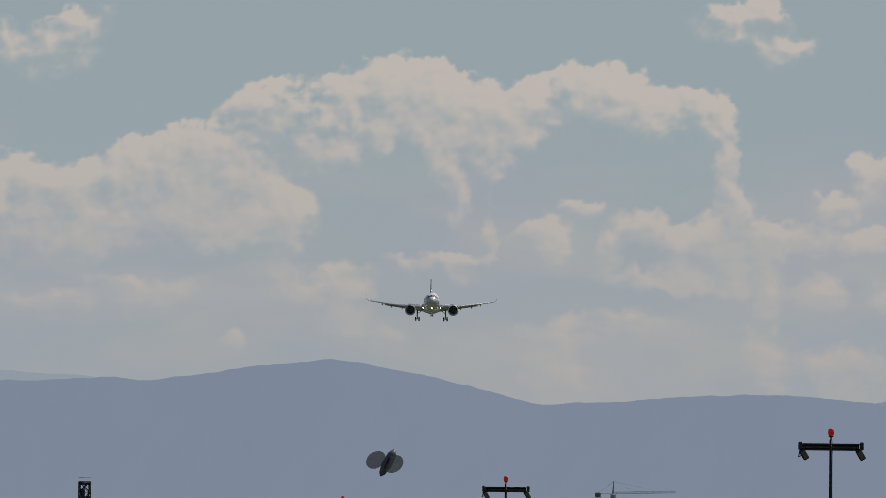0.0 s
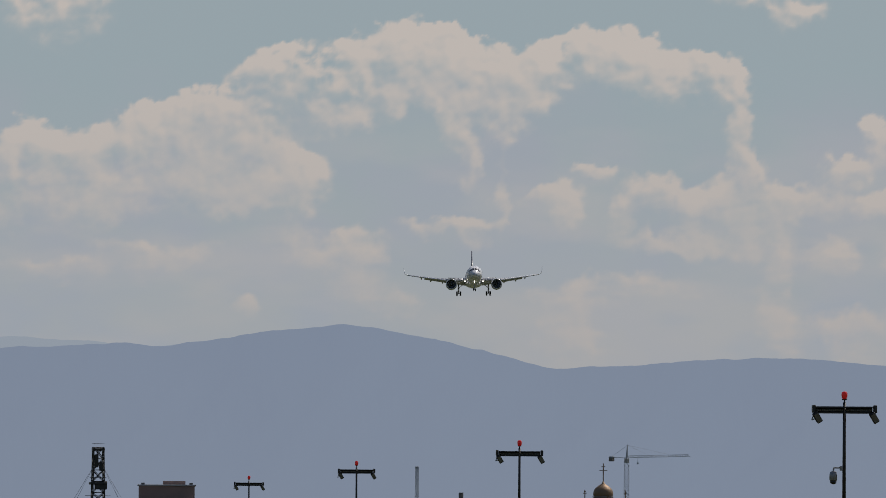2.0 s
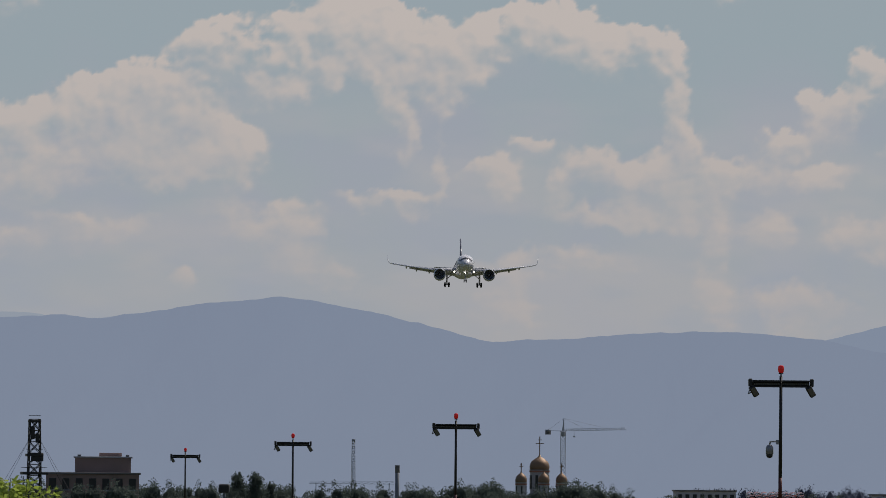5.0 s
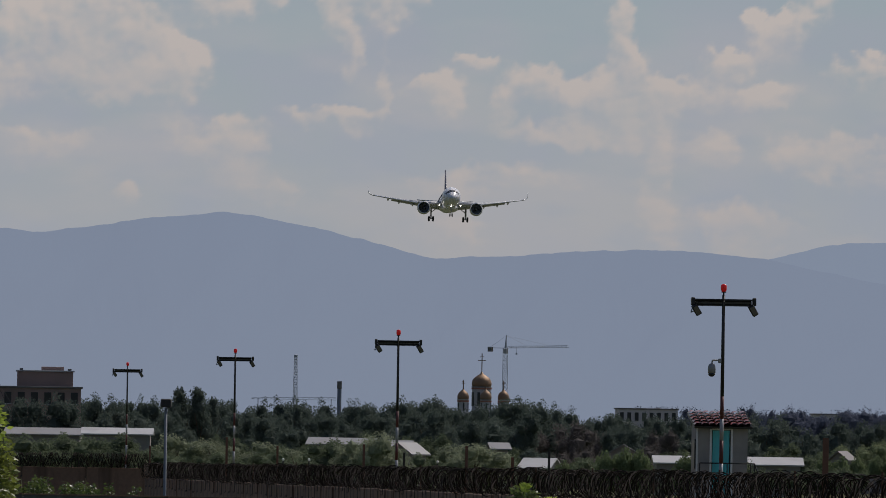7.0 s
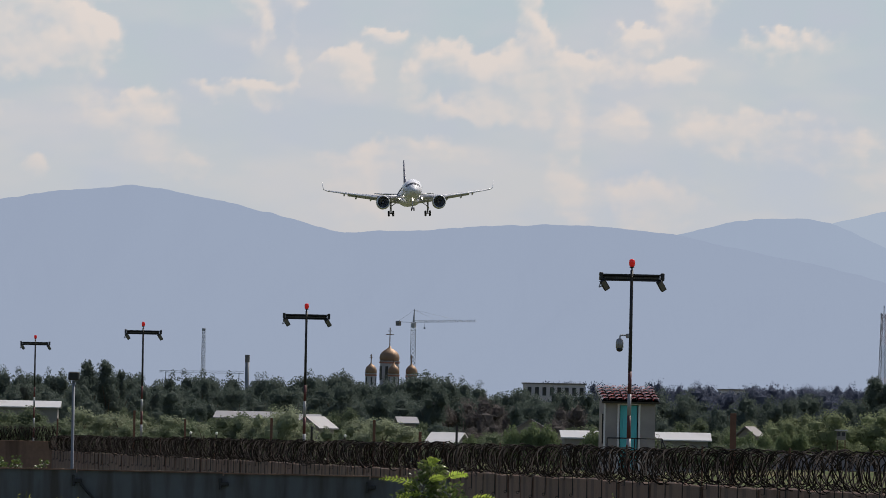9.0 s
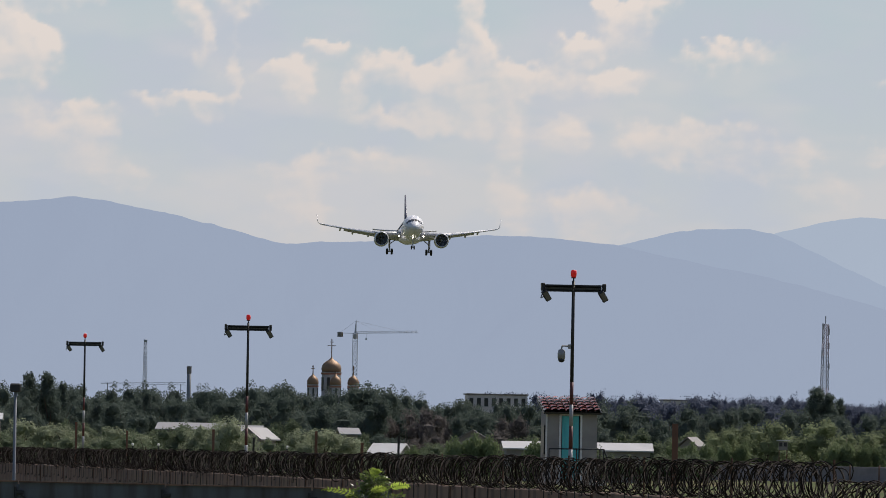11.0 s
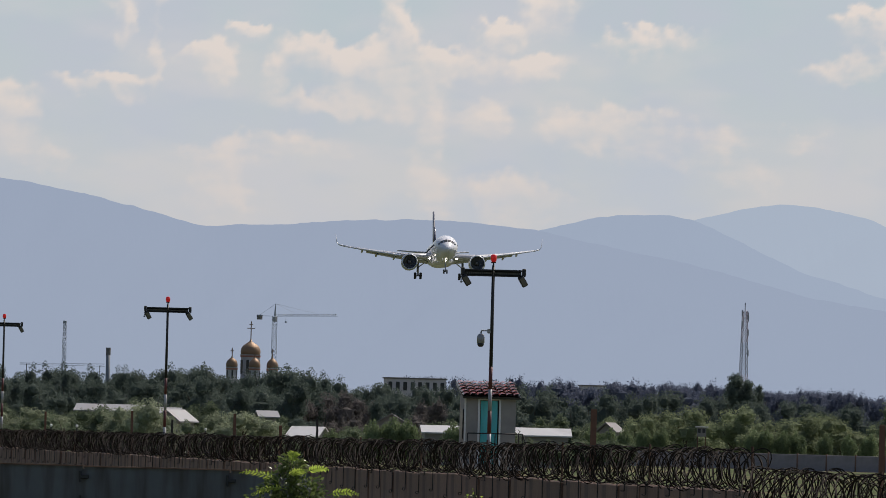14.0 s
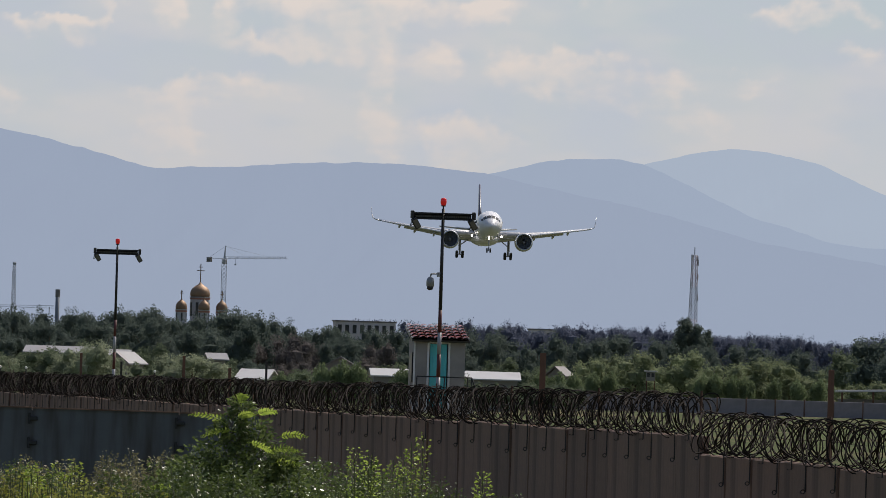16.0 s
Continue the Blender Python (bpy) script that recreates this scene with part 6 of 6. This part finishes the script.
def shrub(name, b, d, e_top, half, mat, label, rng, leaves, leaf, spires=7, category="shrub", group="bank shrubs"):
    """A shrub of upright leafy shoots rising to uneven tips."""
    x, y = spot(b, d)
    gz = ground_z(x, y)
    a = thing(name, pose(x, y, gz - 0.03), label, category, group)
    H = height(e_top, d) - gz
    bm = bmesh.new()
    verts, faces = [], []
    shoots = []
    for k in range(spires):
        w = half * rng.uniform(-1, 1)
        base = Vector((w * 0.5, rng.uniform(-0.4, 0.4), 0))
        h = H - (0.0 if k == 0 else rng.uniform(0.02, 0.42)) - 0.12 * abs(w / half)
        tip = Vector((w, rng.uniform(-0.7, 0.7), h))
        add_bar(bm, base, tip, 0.018, 5, 0.005)
        shoots.append((base, tip))
    part("stem", bm, M_STEM, a)
    per = leaves // spires
    for base, tip in shoots:
        ax = (tip - base)
        for k in range(per):
            f = 1.0 - min(0.6, 0.95 / max(1.0, H)) * rng.random() ** 0.9
            r = min(0.5 * half, 0.22, 0.42 * (1.02 - f) * H) + 0.02
            w = rng.uniform(0, 6.283)
            p = base + ax * f + Vector((math.cos(w) * r * rng.random() ** 0.5, math.sin(w) * r, rng.uniform(-0.1, 0.05)))
            dv = Vector((math.cos(w), math.sin(w), rng.uniform(-0.7, 0.7)))
            L = leaf * rng.uniform(0.7, 1.45)
            o = len(verts)
            verts += leaf_quads(rng, p, dv, L, L * 0.30)
            faces.append((o, o + 1, o + 2, o + 3))
    mesh_object("foliage", verts, faces, mat, a)
    return a


def foreground():
    rng = random.Random(31)
    frond_tree()
    S, W, G = M_SHRUB, M_WEED, M_SUMAC
    sl, wl, gl = "dense green leafy shrub on the bank", "grey-green flowering weeds on the bank", "bright green leafy shoots on the bank"
    for b, d, e, half, m, lab, n, lf, sp in (
            (-45, 120, -10.6, 0.8, W, wl, 1500, 0.07, 14), (-40.8, 118, -11.6, 0.6, W, wl, 900, 0.07, 10), (-36.2, 116, -11.3, 0.7, G, gl, 1500, 0.07, 12), (-31.4, 115, -9.8, 0.55, W, wl, 1500, 0.065, 12),
            (-28.6, 114, -10.9, 0.6, W, wl, 1400, 0.065, 12), (-33.5, 112, -12.0, 0.8, S, sl, 1500, 0.07, 14), (-25.5, 113, -11.2, 0.6, S, sl, 1500, 0.07, 12), (-22.3, 114, -10.2, 0.6, S, sl, 1800, 0.07, 14), (-16.6, 114, -9.8, 0.6, S, sl, 1800, 0.07, 14),
            (-20.0, 109, -11.0, 1.0, S, sl, 2200, 0.07, 16), (-15.2, 114.5, -9.4, 0.5, S, sl, 1200, 0.07, 10), (-23.4, 114.5, -9.6, 0.5, S, sl, 1200, 0.07, 10), (-13.4, 116, -10.6, 0.8, S, sl, 2400, 0.05, 20), (-9.8, 118, -11.2, 0.8, S, sl, 2400, 0.05, 20), (-7.2, 113, -8.6, 0.16, G, gl, 170, 0.06, 3), (-6.0, 113, -9.6, 0.2, S, gl, 260, 0.06, 4), (-4.4, 114, -9.6, 0.2, G, gl, 230, 0.06, 4), (-5.2, 113, -11.0, 0.6, S, sl, 900, 0.05, 14),
            (-1.7, 115, -7.6, 0.10, G, gl, 80, 0.065, 2), (-2.6, 112, -11.0, 0.4, S, gl, 480, 0.06, 8), (0.6, 112, -12.0, 0.4, S, sl, 700, 0.065, 7), (4.7, 113, -11.6, 0.2, G, gl, 260, 0.07, 3), (3.0, 110, -13.0, 0.4, S, sl, 600, 0.06, 6), (6.5, 112, -13.2, 0.3, S, gl, 400, 0.065, 5), (9.5, 112, -13.6, 0.4, S, sl, 500, 0.06, 6),
            (-60, 118, -11.5, 0.9, W, wl, 1300, 0.07, 12), (-53, 119, -11.0, 0.9, W, wl, 1500, 0.07, 13), (-66, 117, -11.6, 0.9, S, sl, 1300, 0.07, 12), (-48.5, 117, -11.2, 0.8, S, sl, 1500, 0.07, 13)):
        shrub("bank_shrub", b, d, e, half, m, lab, rng, int(n * 4.8), lf * 0.56, sp)
    for b, e, half in ((-43, -12.4, 1.0), (-37.5, -13.2, 1.0), (-67.0, -8.9, 0.9), (-62.6, -8.7, 0.9), (-58.8, -9.1, 0.7), (-50.5, -11.5, 0.8), (-33.0, -14.0, 1.0)):
        shrub("yellow_grass_clump", b, 104, e, half, M_YELLOWGRASS, "soft yellow-green grass clump on the bank", rng, 6000, 0.045, 70, "grass", "grass clumps")
    # shrubs that lean over the steel fence at the west, and the leafy branch tip at the edge of the view
    shrub("wall_shrub", -64.6, 262, -4.8, 1.0, M_SHRUB, "green shrub growing between fence and wall", rng, 3200, 0.085, 18)
    shrub("wall_shrub", -68.5, 262, -5.2, 1.2, M_SHRUB, "green shrub growing between fence and wall", rng, 3200, 0.085, 18)
    for b, e in ((-71.5, -4.6), (-75.0, -4.3), (-78.0, -4.5)):
        shrub("wall_shrub", b, 262, e, 1.2, M_SHRUB, "green shrub growing between fence and wall", rng, 3200, 0.085, 18)
    young = None
    for b, e, half, m, n in ((-80.0, 4.6, 0.62, M_SUMAC, 3200), (-79.2, 0.6, 0.72, M_YOUNG, 3400), (-79.8, -3.0, 0.7, M_YOUNG, 3400), (-79.4, -6.5, 0.66, M_YOUNG, 3000), (-79.5, -9.6, 0.6, M_YOUNG, 2400)):
        more = shrub("young_tree", b, 150, e, half, m, "tall bright green leafy young tree by the fence", rng, n, 0.095, 24, "tree", "")
        if young is None:
            young = more
        else:                                            # all one tree: the lower boughs join the first
            for c in list(more.children):
                c.parent = young
                c.location = more.location - young.location
            bpy.data.objects.remove(more)
    # rough grass on the bank, too fine to count
    r = np.random.RandomState(5)
    verts, faces = [], []
    for k in range(14000):
        d = r.uniform(70, 135)
        b = r.uniform(-80, 55)
        x, y = spot(b, d)
        z = ground_z(x, y)
        h = r.uniform(0.15, 0.5)
        dx, dy = r.normal(scale=0.12, size=2)
        o = len(verts)
        verts += [(x - 0.012, y, z - 0.02), (x + 0.012, y, z - 0.02), (x + dx, y + dy, z + h)]
        faces.append((o, o + 1, o + 2))
    tagged(mesh_object("bank_grass", verts, faces, M_YELLOWGRASS), "rough grass on the bank", "grass", kind="stuff")


foreground()


# ---- a passing insect ----
def insect():
    """A dark winged beetle, three centimetres across its wings, crossing close before the lens."""
    a = thing("flying_beetle", Matrix(), "small dark beetle flying past with spread wings", "insect")
    bm = bmesh.new()
    add_loft(bm, [ellipse(q, r, r * 0.8, 0, 10) for q, r in ((-0.0065, 0.0004), (-0.005, 0.0016), (-0.001, 0.0026), (0.004, 0.0022), (0.0065, 0.0005))])
    part("body", bm, M_BEETLE, a, smooth=True)
    for s in (-1, 1):
        bm = bmesh.new()
        vs = [(s * (0.0065 + 0.0062 * math.cos(math.pi * k / 8)), -0.0005 + 0.0042 * math.sin(math.pi * k / 8)) for k in range(16)]
        add_loft(bm, [[(q, w, 0.0014) for q, w in vs], [(q, w, 0.0016) for q, w in vs]])
        part("wing", bm, M_BEETLEWING, a, "thin translucent wing")
    return a


BEETLE = insect()


# ---- what moves ----
def motions():
    """The airliner comes down the approach; nose to the camera's right of the line of sight, crabbing a little."""
    rows = []
    crab = ((0.0, 3.0), (2.0, 3.3), (3.5, 3.6), (6.0, 4.4), (8.0, 4.5), (9.2, 4.3), (11.5, 4.1), (12.5, 4.25), (14.5, 4.4), (15.0, 3.9), (16.0, 3.1))
    for t, x, z, bank in ((0.0, -108.4, 78.35, 0.1), (0.5, -105.1, 76.95, -0.5), (1.0, -101.7, 75.35, -1.2), (1.5, -98.5, 73.9, -1.0), (2.0, -95.2, 72.15, -0.8), (2.5, -91.8, 70.75, -0.4),
                          (3.0, -88.4, 68.9, -0.6), (3.5, -85.1, 67.25, -0.2), (4.75, -76.5, 63.3, 0.2), (6.0, -68.0, 59.2, 0.5), (6.5, -64.4, 57.35, 0.5), (7.0, -60.9, 55.35, 0.9), (7.5, -57.3, 53.55, 1.4), (8.0, -53.5, 51.8, 1.3),
                          (8.5, -49.9, 50.15, 0.5), (9.0, -46.1, 48.3, -1.8), (9.25, -44.5, 47.3, -2.0), (10.25, -37.0, 43.4, -0.2), (11.5, -27.95, 38.5, 1.0), (12.0, -24.2, 36.85, 1.4), (12.5, -20.55, 35.2, 1.4), (13.0, -16.75, 33.45, 1.6),
                          (13.5, -13.0, 31.85, 0.5), (14.0, -8.9, 30.2, -0.1), (14.5, -4.95, 28.55, -1.0), (15.0, -1.0, 26.95, -0.8), (15.5, 2.8, 25.1, 0.0), (16.0, 6.65, 23.12, 0.8)):
        turn = float(np.interp(t, [c[0] for c in crab], [c[1] for c in crab]))
        rows.append((t, pose(x - 0.12 * (turn - 2.9), 2591 - 68.0 * t + 7.2, z - 0.12) @ pose(0, 0, 0, -3.1, 0, turn) @ pose(0, 0, 0, 0, bank, 0)))
    walk(AIRLINER, rows)
    # the beetle drops across the view and settles in the grass of the bank
    walk(BEETLE, [(0.0, pose(-0.1845, 4.0, 5.0495, 62, 8, -52)), (0.1, pose(-0.162, 4.0, 4.93, 62, 8, -52)), (0.4, pose(-0.08, 4.05, 4.3, 50, 8, -52)),
                  (0.9, pose(0.1, 4.2, 3.303, 0, 0, -52)), (16.0, pose(0.1, 4.2, 3.303, 0, 0, -52))])


motions()
